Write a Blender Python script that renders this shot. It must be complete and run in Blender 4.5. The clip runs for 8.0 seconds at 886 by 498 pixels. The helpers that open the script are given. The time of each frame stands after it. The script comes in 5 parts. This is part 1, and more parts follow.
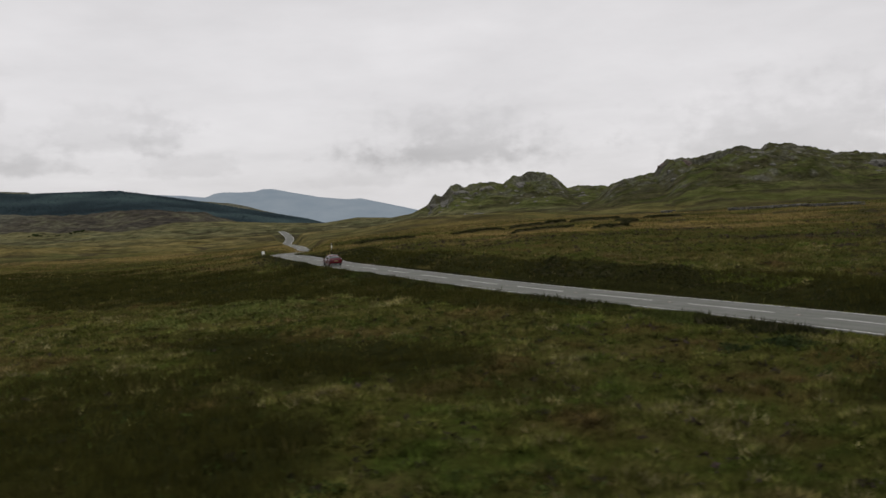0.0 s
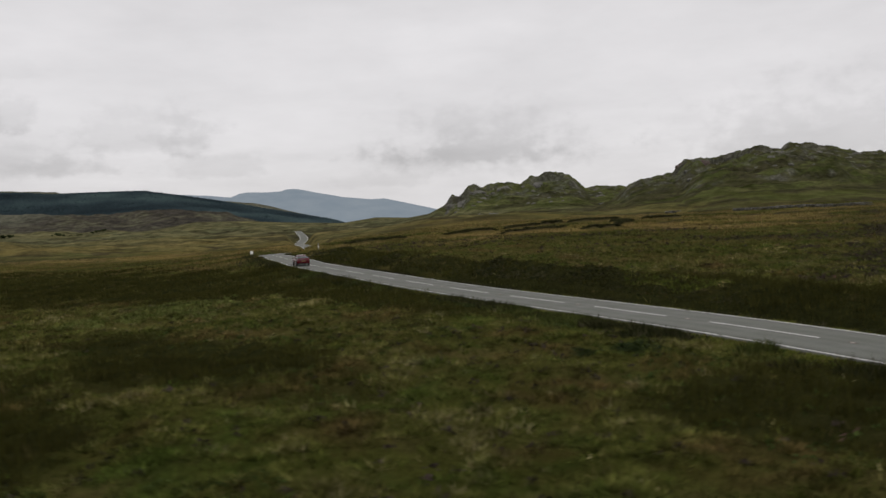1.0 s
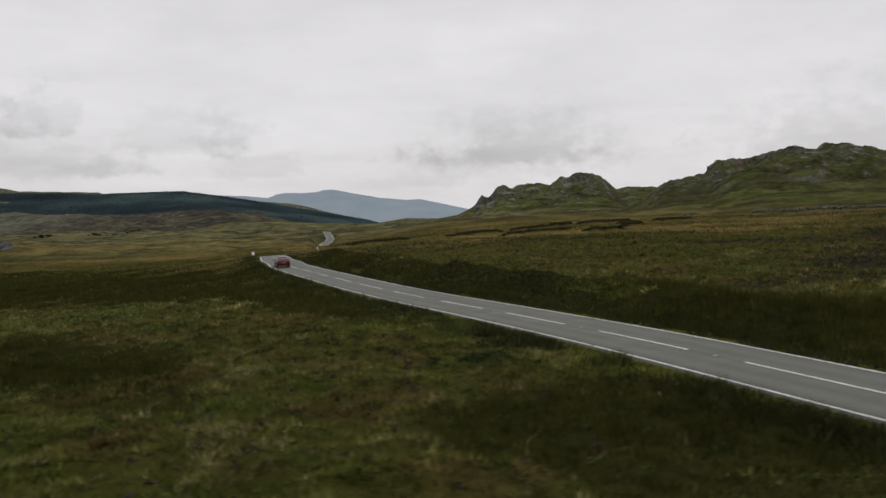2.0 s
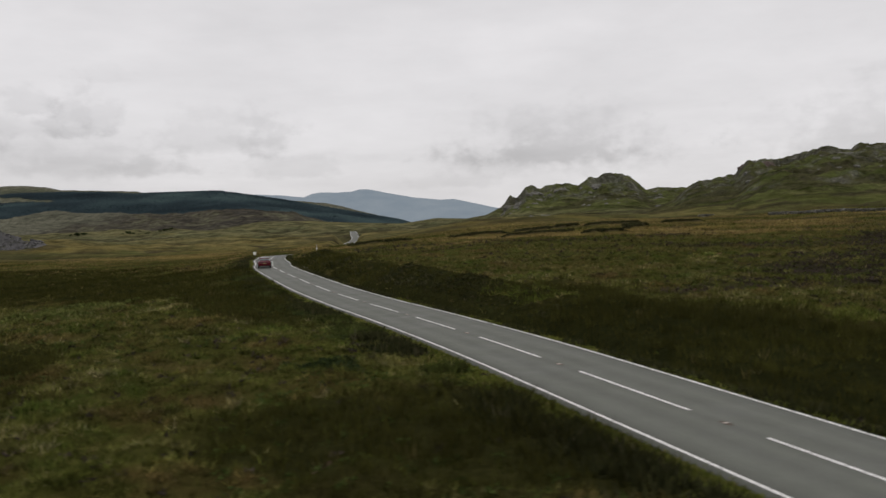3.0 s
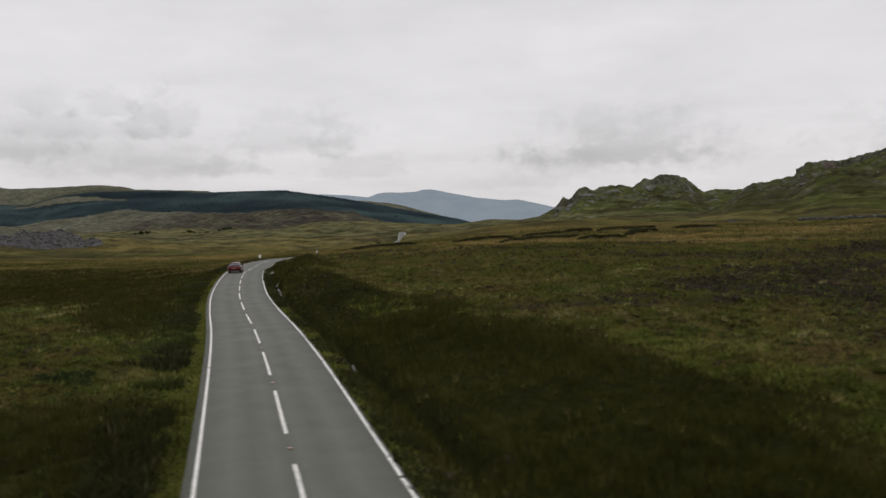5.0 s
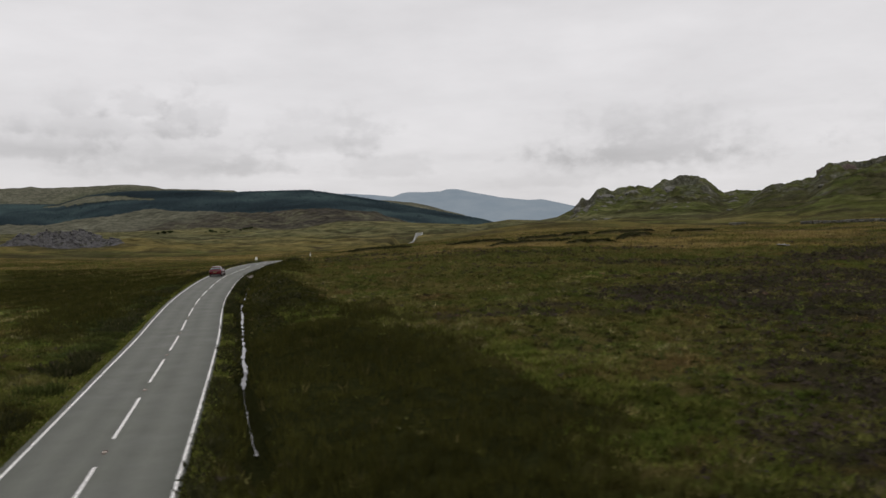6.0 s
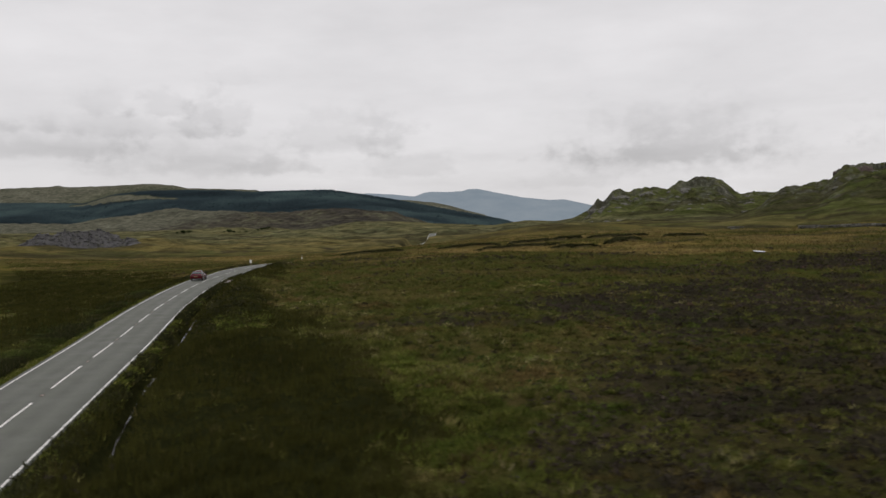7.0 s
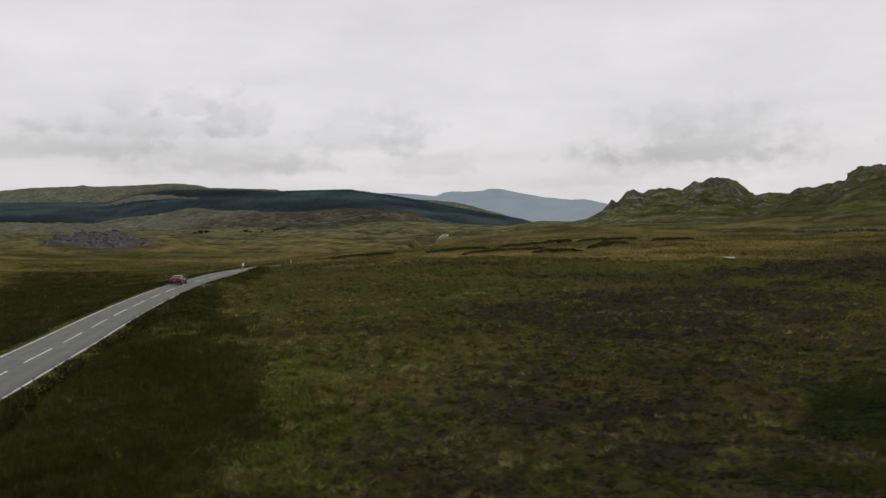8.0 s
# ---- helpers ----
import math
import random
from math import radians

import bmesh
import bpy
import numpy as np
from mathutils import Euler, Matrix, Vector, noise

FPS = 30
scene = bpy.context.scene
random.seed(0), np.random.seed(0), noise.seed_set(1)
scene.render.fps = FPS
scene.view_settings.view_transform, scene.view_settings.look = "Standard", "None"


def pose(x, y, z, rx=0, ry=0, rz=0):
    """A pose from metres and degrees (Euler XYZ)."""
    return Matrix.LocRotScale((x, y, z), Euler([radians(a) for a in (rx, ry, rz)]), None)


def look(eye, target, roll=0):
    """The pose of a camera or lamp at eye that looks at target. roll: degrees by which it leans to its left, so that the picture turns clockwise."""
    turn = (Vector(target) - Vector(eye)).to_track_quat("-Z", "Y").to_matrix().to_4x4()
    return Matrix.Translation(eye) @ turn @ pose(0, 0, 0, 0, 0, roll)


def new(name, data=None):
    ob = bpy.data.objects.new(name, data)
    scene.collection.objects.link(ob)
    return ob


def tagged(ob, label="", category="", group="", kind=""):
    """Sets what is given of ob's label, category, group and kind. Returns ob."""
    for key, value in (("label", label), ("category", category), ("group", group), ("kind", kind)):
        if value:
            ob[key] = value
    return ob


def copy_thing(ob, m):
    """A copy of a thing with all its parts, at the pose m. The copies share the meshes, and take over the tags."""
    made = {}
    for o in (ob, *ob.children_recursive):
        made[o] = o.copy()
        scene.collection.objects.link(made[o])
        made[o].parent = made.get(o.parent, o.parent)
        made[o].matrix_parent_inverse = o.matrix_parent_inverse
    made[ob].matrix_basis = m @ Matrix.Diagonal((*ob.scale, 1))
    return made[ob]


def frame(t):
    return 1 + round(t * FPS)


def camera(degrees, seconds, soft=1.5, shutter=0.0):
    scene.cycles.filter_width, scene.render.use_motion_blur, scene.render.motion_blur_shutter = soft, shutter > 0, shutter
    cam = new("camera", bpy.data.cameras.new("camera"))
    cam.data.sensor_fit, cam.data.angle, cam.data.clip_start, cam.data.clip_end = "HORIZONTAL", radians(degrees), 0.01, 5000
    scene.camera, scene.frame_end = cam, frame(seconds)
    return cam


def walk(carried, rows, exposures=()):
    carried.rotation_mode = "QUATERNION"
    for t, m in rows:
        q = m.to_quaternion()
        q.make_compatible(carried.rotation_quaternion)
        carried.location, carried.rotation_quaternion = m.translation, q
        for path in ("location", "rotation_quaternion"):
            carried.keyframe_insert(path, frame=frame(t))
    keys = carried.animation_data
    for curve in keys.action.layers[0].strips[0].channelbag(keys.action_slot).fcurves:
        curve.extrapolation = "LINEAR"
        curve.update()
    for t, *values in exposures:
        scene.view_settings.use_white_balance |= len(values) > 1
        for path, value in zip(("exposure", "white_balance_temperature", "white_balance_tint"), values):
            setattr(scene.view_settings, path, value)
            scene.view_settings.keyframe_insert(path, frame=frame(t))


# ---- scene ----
cam = camera(58.39, 8.0, shutter=0.5)
PATH = [
    (0, look((-0.39, 5.76, 6.00), (-1.280, 25.710, 4.959), -2.07)),
    (0.5, look((3.02, 6.25, 5.87), (1.813, 26.183, 4.849), -2.07)),
    (1, look((6.70, 6.88, 5.75), (5.190, 26.801, 4.733), -2.00)),
    (1.5, look((10.18, 7.68, 5.69), (8.221, 27.558, 4.698), -1.96)),
    (3, look((20.69, 9.27, 5.72), (17.388, 28.974, 4.776), -1.65)),
    (3.5, look((23.95, 9.72, 5.86), (20.221, 29.350, 4.913), -1.59)),
    (4, look((27.40, 10.33, 6.01), (23.234, 29.869, 5.068), -1.47)),
    (4.5, look((30.54, 10.71, 6.14), (25.977, 30.167, 5.224), -1.41)),
    (6, look((40.96, 10.48, 7.07), (35.422, 29.674, 6.173), -1.20)),
    (6.5, look((44.50, 10.08, 7.49), (38.688, 29.199, 6.592), -1.18)),
    (7, look((48.32, 9.81, 7.97), (42.242, 28.842, 7.074), -1.03)),
    (7.5, look((52.32, 9.43, 8.40), (45.965, 28.376, 7.498), -0.92)),
    (8, look((56.44, 9.03, 8.98), (49.846, 27.891, 8.079), -0.94)),
]
walk(cam, PATH)

# ---- world and light ----
world = bpy.data.worlds.new("overcast")
scene.world = world
world.use_nodes = True
wn, wl = world.node_tree.nodes, world.node_tree.links
wn.clear()


def wmath(op, a, b=None, c=None, clamp=False):
    n = wn.new("ShaderNodeMath")
    n.operation, n.use_clamp = op, clamp
    for i, v in enumerate((a, b, c)):
        if v is None:
            continue
        if isinstance(v, (int, float)):
            n.inputs[i].default_value = v
        else:
            wl.new(v, n.inputs[i])
    return n.outputs[0]


SUN_EL, SUN_AZ = 48.0, 150.0
sky = wn.new("ShaderNodeTexSky")
sky.sky_type, sky.sun_disc = "NISHITA", False
sky.sun_elevation, sky.sun_rotation = radians(SUN_EL), radians(SUN_AZ)
coord = wn.new("ShaderNodeTexCoord")
split = wn.new("ShaderNodeSeparateXYZ")
wl.new(coord.outputs["Generated"], split.inputs[0])
AZ = wmath("MULTIPLY", wmath("ARCTAN2", split.outputs[0], split.outputs[1]), 57.29578)
EL = wmath("MULTIPLY", wmath("ARCSINE", split.outputs[2]), 57.29578)


def sky_noise(sx, sy, scale, detail, off):
    v = wn.new("ShaderNodeCombineXYZ")
    wl.new(wmath("MULTIPLY", AZ, sx), v.inputs[0])
    wl.new(wmath("MULTIPLY", EL, sy), v.inputs[1])
    v.inputs[2].default_value = off
    n = wn.new("ShaderNodeTexNoise")
    n.inputs["Scale"].default_value, n.inputs["Detail"].default_value = scale, detail
    n.inputs["Roughness"].default_value = 0.55
    wl.new(v.outputs[0], n.inputs["Vector"])
    return n.outputs["Fac"]


broad = sky_noise(0.045, 0.13, 1.0, 6, 3.1)
fine = sky_noise(0.10, 0.30, 1.0, 6, 7.7)
billow = sky_noise(0.26, 0.42, 1.0, 3, 2.2)
puff = sky_noise(0.75, 1.0, 1.0, 6, 5.4)
# the heavier clouds: azimuth, elevation of the flat base, half-width, height in degrees, weight, softness of the outline
CLOUDS = [(-33.8, 6.5, 2.3, 2.3, 0.10, 0.45), (-34.2, 7.3, 1.2, 2.3, 0.06, 0.4), (-36.9, 7.4, 2.6, 1.5, 0.10, 0.5), (-40.3, 7.5, 2.4, 1.5, 0.08, 0.6), (-32.0, 9.4, 1.7, 0.9, 0.05, 0.6),
          (-40.5, 5.9, 7.0, 1.2, 0.10, 0.7), (-24.6, 5.2, 4.8, 2.6, 0.10, 0.7), (-21.9, 4.9, 2.4, 2.0, 0.10, 0.6), (-34.0, 3.4, 7.0, 2.0, 0.12, 0.7),
          (-29.5, 3.3, 3.6, 1.0, 0.09, 0.6), (-20.0, 3.2, 3.4, 1.5, 0.10, 0.6), (-1.5, 3.9, 8.0, 3.6, 0.14, 0.8), (-2.0, 3.8, 6.8, 1.7, 0.12, 0.7),
          (22.2, 3.4, 9.5, 4.4, 0.16, 0.8), (-8.5, 2.0, 4.0, 0.8, 0.07, 0.7), (-44.5, 4.6, 6.0, 1.6, 0.12, 0.6)]
dark = None
for a, e, w, h, k, soft in CLOUDS:
    u = wmath("DIVIDE", wmath("SUBTRACT", AZ, a), w)
    v = wmath("DIVIDE", wmath("SUBTRACT", EL, e), h)
    vv = wmath("MAXIMUM", v, wmath("MULTIPLY", v, -2.4))  # flat undersides
    q = wmath("SQRT", wmath("ADD", wmath("MULTIPLY", u, u), wmath("MULTIPLY", vv, vv)))
    q = wmath("ADD", q, wmath("MULTIPLY_ADD", billow, 1.5, -0.75))
    q = wmath("ADD", q, wmath("MULTIPLY_ADD", puff, 1.9, -0.95))
    m = wn.new("ShaderNodeMapRange")
    m.interpolation_type = "SMOOTHSTEP"
    for key, val in (("From Min", 1.0 + 0.35 * soft), ("From Max", 0.85 - 0.75 * soft), ("To Min", 0.0), ("To Max", k)):
        m.inputs[key].default_value = val
    wl.new(q, m.inputs["Value"])
    m = wmath("MULTIPLY", m.outputs[0], wmath("MULTIPLY_ADD", wmath("MULTIPLY", v, 1.0, clamp=True), -0.4, 1.0))  # thinner above
    dark = m if dark is None else wmath("ADD", dark, m)
light = wmath("MULTIPLY_ADD", wmath("SUBTRACT", broad, 0.5), 0.26, 0.69)
light = wmath("ADD", light, wmath("MULTIPLY", wmath("SUBTRACT", fine, 0.5), 0.16))
# thin grey layers low over the hills
low = wn.new("ShaderNodeMapRange")
low.interpolation_type = "SMOOTHSTEP"
for key, val in (("From Min", 10.0), ("From Max", 4.0), ("To Min", 0.0), ("To Max", 0.34)):
    low.inputs[key].default_value = val
wl.new(EL, low.inputs["Value"])
layers = wmath("MULTIPLY", low.outputs[0], wmath("SUBTRACT", sky_noise(0.11, 0.55, 1.0, 6, 11.3), 0.47, clamp=True))
light = wmath("MULTIPLY", light, wmath("SUBTRACT", 1.0, wmath("ADD", layers, dark)))
# an overcast sky grows brighter towards the zenith
lift = wn.new("ShaderNodeMapRange")
for key, val in (("From Min", 18.0), ("From Max", 80.0), ("To Min", 1.0), ("To Max", 1.15)):
    lift.inputs[key].default_value = val
wl.new(EL, lift.inputs["Value"])
light = wmath("MULTIPLY", light, lift.outputs[0])
tone = wn.new("ShaderNodeCombineXYZ")
wl.new(wmath("MULTIPLY", light, 1.0), tone.inputs[0])
wl.new(wmath("MULTIPLY", light, 0.975), tone.inputs[1])
wl.new(wmath("MULTIPLY", light, 0.99), tone.inputs[2])
cloud_bg = wn.new("ShaderNodeBackground")
cloud_bg.inputs["Strength"].default_value = 1.12
wl.new(tone.outputs[0], cloud_bg.inputs["Color"])
sky_bg = wn.new("ShaderNodeBackground")
sky_bg.inputs["Strength"].default_value = 0.05
wl.new(sky.outputs[0], sky_bg.inputs["Color"])
both = wn.new("ShaderNodeMixShader")
both.inputs[0].default_value = 0.93
wl.new(sky_bg.outputs[0], both.inputs[1])
wl.new(cloud_bg.outputs[0], both.inputs[2])
wout = wn.new("ShaderNodeOutputWorld")
wl.new(both.outputs[0], wout.inputs[0])

sun = new("sun", bpy.data.lights.new("sun", "SUN"))
sun.data.energy, sun.data.angle, sun.data.color = 0.5, radians(25), (1.0, 0.96, 0.9)
sun_dir = Vector((math.sin(radians(SUN_AZ)) * math.cos(radians(SUN_EL)), math.cos(radians(SUN_AZ)) * math.cos(radians(SUN_EL)), math.sin(radians(SUN_EL))))
sun.matrix_world = look(sun_dir * 100, (0, 0, 0))


# ---- materials ----
class Mat:
    """A node material with a Principled surface and short ways to add nodes."""

    def __init__(self, name, rough=0.85, spec=0.3, metal=0.0):
        self.m = bpy.data.materials.new(name)
        self.m.use_nodes = True
        self.n, self.l = self.m.node_tree.nodes, self.m.node_tree.links
        self.b = self.n["Principled BSDF"]
        self.b.inputs["Roughness"].default_value = rough
        self.b.inputs["Specular IOR Level"].default_value = spec
        self.b.inputs["Metallic"].default_value = metal
        self.geo = self.n.new("ShaderNodeNewGeometry")

    def noise(self, scale, detail=5, rough=0.6, stretch=(1, 1, 1), off=0.0, local=False):
        mp = self.n.new("ShaderNodeMapping")
        mp.inputs["Scale"].default_value = stretch
        mp.inputs["Location"].default_value = (off, off * 0.7, off * 1.3)
        if local:
            tc = self.n.new("ShaderNodeTexCoord")
            self.l.new(tc.outputs["Object"], mp.inputs["Vector"])
        else:
            self.l.new(self.geo.outputs["Position"], mp.inputs["Vector"])
        t = self.n.new("ShaderNodeTexNoise")
        t.inputs["Scale"].default_value, t.inputs["Detail"].default_value, t.inputs["Roughness"].default_value = scale, detail, rough
        self.l.new(mp.outputs[0], t.inputs["Vector"])
        return t.outputs["Fac"]

    def pos(self, axis):
        x = self.n.new("ShaderNodeSeparateXYZ")
        self.l.new(self.geo.outputs["Position"], x.inputs[0])
        return x.outputs[axis]

    def ramp(self, fac, stops):
        r = self.n.new("ShaderNodeValToRGB")
        while len(r.color_ramp.elements) < len(stops):
            r.color_ramp.elements.new(0.5)
        for e, (p, c) in zip(r.color_ramp.elements, stops):
            e.position = p
            e.color = (*c, 1) if not isinstance(c, (int, float)) else (c, c, c, 1)
        self.l.new(fac, r.inputs[0])
        return r.outputs[0]

    def mix(self, fac, a, b, mode="MIX"):
        x = self.n.new("ShaderNodeMix")
        x.data_type, x.blend_type = "RGBA", mode
        for i, v in ((0, fac), (6, a), (7, b)):
            if isinstance(v, (int, float)):
                x.inputs[i].default_value = v
            elif isinstance(v, tuple):
                x.inputs[i].default_value = (*v, 1)
            else:
                self.l.new(v, x.inputs[i])
        return x.outputs[2]

    def math(self, op, a, b, clamp=False):
        x = self.n.new("ShaderNodeMath")
        x.operation, x.use_clamp = op, clamp
        for i, v in enumerate((a, b)):
            if isinstance(v, (int, float)):
                x.inputs[i].default_value = v
            else:
                self.l.new(v, x.inputs[i])
        return x.outputs[0]

    def attr(self, name):
        a = self.n.new("ShaderNodeAttribute")
        a.attribute_name = name
        return a

    def colour(self, c):
        if isinstance(c, tuple):
            self.b.inputs["Base Color"].default_value = (*c, 1)
        else:
            self.l.new(c, self.b.inputs["Base Color"])
        return self

    def bump(self, height, strength=0.4, distance=0.05):
        b = self.n.new("ShaderNodeBump")
        b.inputs["Strength"].default_value, b.inputs["Distance"].default_value = strength, distance
        self.l.new(height, b.inputs["Height"])
        self.l.new(b.outputs[0], self.b.inputs["Normal"])
        return self

    def rough(self, fac):
        self.l.new(fac, self.b.inputs["Roughness"])
        return self


OLIVE, MOSS, STRAW = (0.054, 0.058, 0.013), (0.031, 0.041, 0.009), (0.180, 0.134, 0.042)
HEATHER, PEAT = (0.043, 0.035, 0.026), (0.030, 0.028, 0.014)


def moor_material():
    g = Mat("moor", 1.0, 0.0)
    mask, mask2 = g.attr("cover"), g.attr("cover_far")
    s1, s2 = g.n.new("ShaderNodeSeparateColor"), g.n.new("ShaderNodeSeparateColor")
    g.l.new(mask.outputs["Color"], s1.inputs[0])
    g.l.new(mask2.outputs["Color"], s2.inputs[0])
    small, mid, large = g.noise(2.6, 6, 0.7), g.noise(0.35, 5, 0.6, off=4), g.noise(0.03, 5, 0.6, (1, 2.2, 1), off=9)
    green = g.ramp(mid, [(0.3, MOSS), (0.5, OLIVE), (0.72, (0.068, 0.064, 0.021))])
    green = g.mix(g.ramp(large, [(0.42, 0.0), (0.62, 0.75)]), green, (0.098, 0.078, 0.030))
    green = g.mix(g.ramp(g.noise(0.22, 5, 0.65, off=21), [(0.52, 0.0), (0.66, 0.6)]), green, (0.082, 0.055, 0.022))
    green = g.mix(g.ramp(g.noise(0.30, 5, 0.65, off=29), [(0.54, 0.0), (0.66, 0.6)]), green, (0.042, 0.064, 0.012))
    c = g.mix(s1.outputs[1], green, STRAW)
    # painted haze: the moor turns paler and greyer with distance
    haze_fade = g.ramp(g.math('MULTIPLY', g.pos(1), 0.001), [(0.24, 0.0), (0.62, 0.75)])
    c = g.mix(haze_fade, c, g.ramp(g.noise(0.05, 8, 0.72, off=17), [(0.36, (0.064, 0.069, 0.038)), (0.5, (0.108, 0.110, 0.060)), (0.62, (0.160, 0.152, 0.086))]))
    strips = g.noise(0.030, 9, 0.70, (0.75, 1.5, 1), off=13)
    field = g.ramp(g.math('MULTIPLY', g.pos(1), 0.001), [(0.20, 0.0), (0.28, 0.9), (0.60, 0.9), (0.80, 0.5)])
    c = g.mix(g.math('MULTIPLY', field, g.ramp(strips, [(0.50, 0.0), (0.57, 0.75)])), c, (0.044, 0.044, 0.022))
    c = g.mix(g.math('MULTIPLY', field, g.ramp(strips, [(0.39, 0.85), (0.45, 0.0)])), c, (0.118, 0.105, 0.042))
    turf = g.ramp(g.noise(0.055, 8, 0.7, off=23), [(0.34, (0.034, 0.044, 0.012)), (0.5, (0.056, 0.066, 0.020)), (0.66, (0.088, 0.088, 0.036))])
    c = g.mix(g.ramp(g.math('MULTIPLY', g.pos(2), 0.01), [(0.005, 0.0), (0.06, 0.85)]), c, turf)
    c = g.mix(s1.outputs[0], c, g.ramp(mid, [(0.35, PEAT), (0.65, HEATHER)]))
    c = g.mix(s1.outputs[2], c, g.ramp(mid, [(0.3, (0.017, 0.018, 0.007)), (0.7, (0.028, 0.030, 0.010))]))
    # forest floor, with the blue haze of distance mixed into its colour
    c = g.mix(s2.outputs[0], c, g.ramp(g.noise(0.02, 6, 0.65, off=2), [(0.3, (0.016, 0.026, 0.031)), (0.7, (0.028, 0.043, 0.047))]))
    c = g.mix(s2.outputs[1], c, g.ramp(g.noise(0.024, 12, 0.8, off=5), [(0.38, (0.032, 0.030, 0.027)), (0.50, (0.055, 0.050, 0.039)), (0.60, (0.088, 0.086, 0.055))]))
    # pale ground; on the farthest ridges this grey is painted haze
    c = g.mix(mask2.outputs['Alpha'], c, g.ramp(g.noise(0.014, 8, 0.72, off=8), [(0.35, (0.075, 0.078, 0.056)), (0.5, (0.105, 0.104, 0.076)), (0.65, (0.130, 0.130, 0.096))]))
    c = g.mix(s2.outputs[2], c, g.ramp(g.noise(0.3, 6, 0.7, off=6), [(0.3, (0.045, 0.043, 0.034)), (0.5, (0.085, 0.083, 0.070)), (0.68, (0.19, 0.186, 0.165))]))
    broken = g.mix(1.0, g.ramp(g.noise(0.075, 10, 0.8, off=33), [(0.37, 0.38), (0.5, 1.0), (0.63, 1.6)]), (1.0, 1.0, 1.0), 'MULTIPLY')
    c = g.mix(g.ramp(g.math('MULTIPLY', g.pos(1), 0.001), [(0.20, 0.0), (0.42, 0.9)]), c, g.mix(1.0, c, broken, 'MULTIPLY'))
    # small hollows of the bump darkened: shade put into the colour
    c = g.mix(0.75, c, g.ramp(small, [(0.25, 0.45), (0.5, 0.95), (0.75, 1.5)]), "MULTIPLY")
    return g.colour(c).bump(g.math("ADD", small, mid), 0.9, 0.35).m


def blade_material(name, stops, hue=0.6, rough=0.9, russet=False, clump=0.0, drift=0.7):
    """Leaf colour from a value per plant, with a spread per blade and a slow drift over the ground."""
    g = Mat(name, rough, 0.04)
    t = g.attr("plant").outputs["Fac"]
    isl = g.geo.outputs["Random Per Island"]
    c = g.ramp(t, stops)
    c = g.mix(hue, c, g.ramp(isl, [(0.0, 0.55), (0.5, 0.95), (1.0, 1.55)]), "MULTIPLY")
    if russet:
        c = g.mix(g.ramp(g.noise(0.22, 5, 0.65, off=21), [(0.52, 0.0), (0.66, 0.75)]), c, g.mix(1.0, (0.115, 0.075, 0.030), g.ramp(isl, [(0.0, 0.5), (1.0, 1.5)]), "MULTIPLY"))
        c = g.mix(g.ramp(g.noise(0.30, 5, 0.65, off=29), [(0.54, 0.0), (0.66, 0.7)]), c, g.mix(1.0, (0.055, 0.085, 0.014), g.ramp(isl, [(0.0, 0.5), (1.0, 1.5)]), "MULTIPLY"))
    c = g.mix(drift, c, g.ramp(g.noise(0.12, 4, 0.6), [(0.3, 0.55), (0.7, 1.4)]), "MULTIPLY")
    if clump:
        c = g.mix(clump, c, g.ramp(g.noise(1.15, 4, 0.65, off=41), [(0.36, 0.35), (0.5, 1.0), (0.64, 1.75)]), "MULTIPLY")
    return g.colour(c).m


M_MOOR = moor_material()
M_GRASS = blade_material("moor_grass", [(0.0, (0.026, 0.036, 0.007)), (0.40, (0.064, 0.072, 0.014)), (0.70, (0.112, 0.112, 0.030)), (0.92, (0.150, 0.132, 0.050)), (1.0, (0.24, 0.21, 0.105))], 0.5, russet=True, clump=0.8)
M_GRASS_FAR = blade_material("hill_grass", [(0.0, (0.030, 0.040, 0.009)), (0.40, (0.068, 0.072, 0.017)), (0.70, (0.110, 0.100, 0.030)), (0.92, (0.165, 0.122, 0.045)), (1.0, (0.22, 0.165, 0.07))], 0.22, russet=True)
M_RUSH = blade_material("rush", [(0.0, (0.027, 0.027, 0.006)), (0.8, (0.049, 0.048, 0.011)), (1.0, (0.11, 0.088, 0.035))], 0.35, clump=0.4)
M_HEATHER = blade_material("heather", [(0.0, (0.026, 0.025, 0.013)), (0.5, (0.043, 0.035, 0.026)), (0.85, (0.064, 0.048, 0.041)), (1.0, (0.13, 0.075, 0.050))], 0.3, clump=0.3)
M_VERGE = blade_material("verge_grass", [(0.0, (0.060, 0.080, 0.014)), (0.7, (0.135, 0.148, 0.030)), (1.0, (0.24, 0.20, 0.08))])
M_BANK = blade_material("bank_scrub", [(0.0, (0.021, 0.024, 0.009)), (0.7, (0.041, 0.042, 0.016)), (1.0, (0.07, 0.065, 0.035))], 0.25)
M_SCRUB = blade_material("verge_leaf", [(0.0, (0.022, 0.034, 0.010)), (1.0, (0.055, 0.068, 0.020))], 0.4)
M_CLUMP = blade_material("verge_rush", [(0.0, (0.026, 0.036, 0.009)), (0.7, (0.054, 0.064, 0.016)), (1.0, (0.100, 0.100, 0.036))], 0.5, clump=0.5)
M_FERN = blade_material("bilberry", [(0.0, (0.032, 0.048, 0.012)), (1.0, (0.058, 0.078, 0.020))])


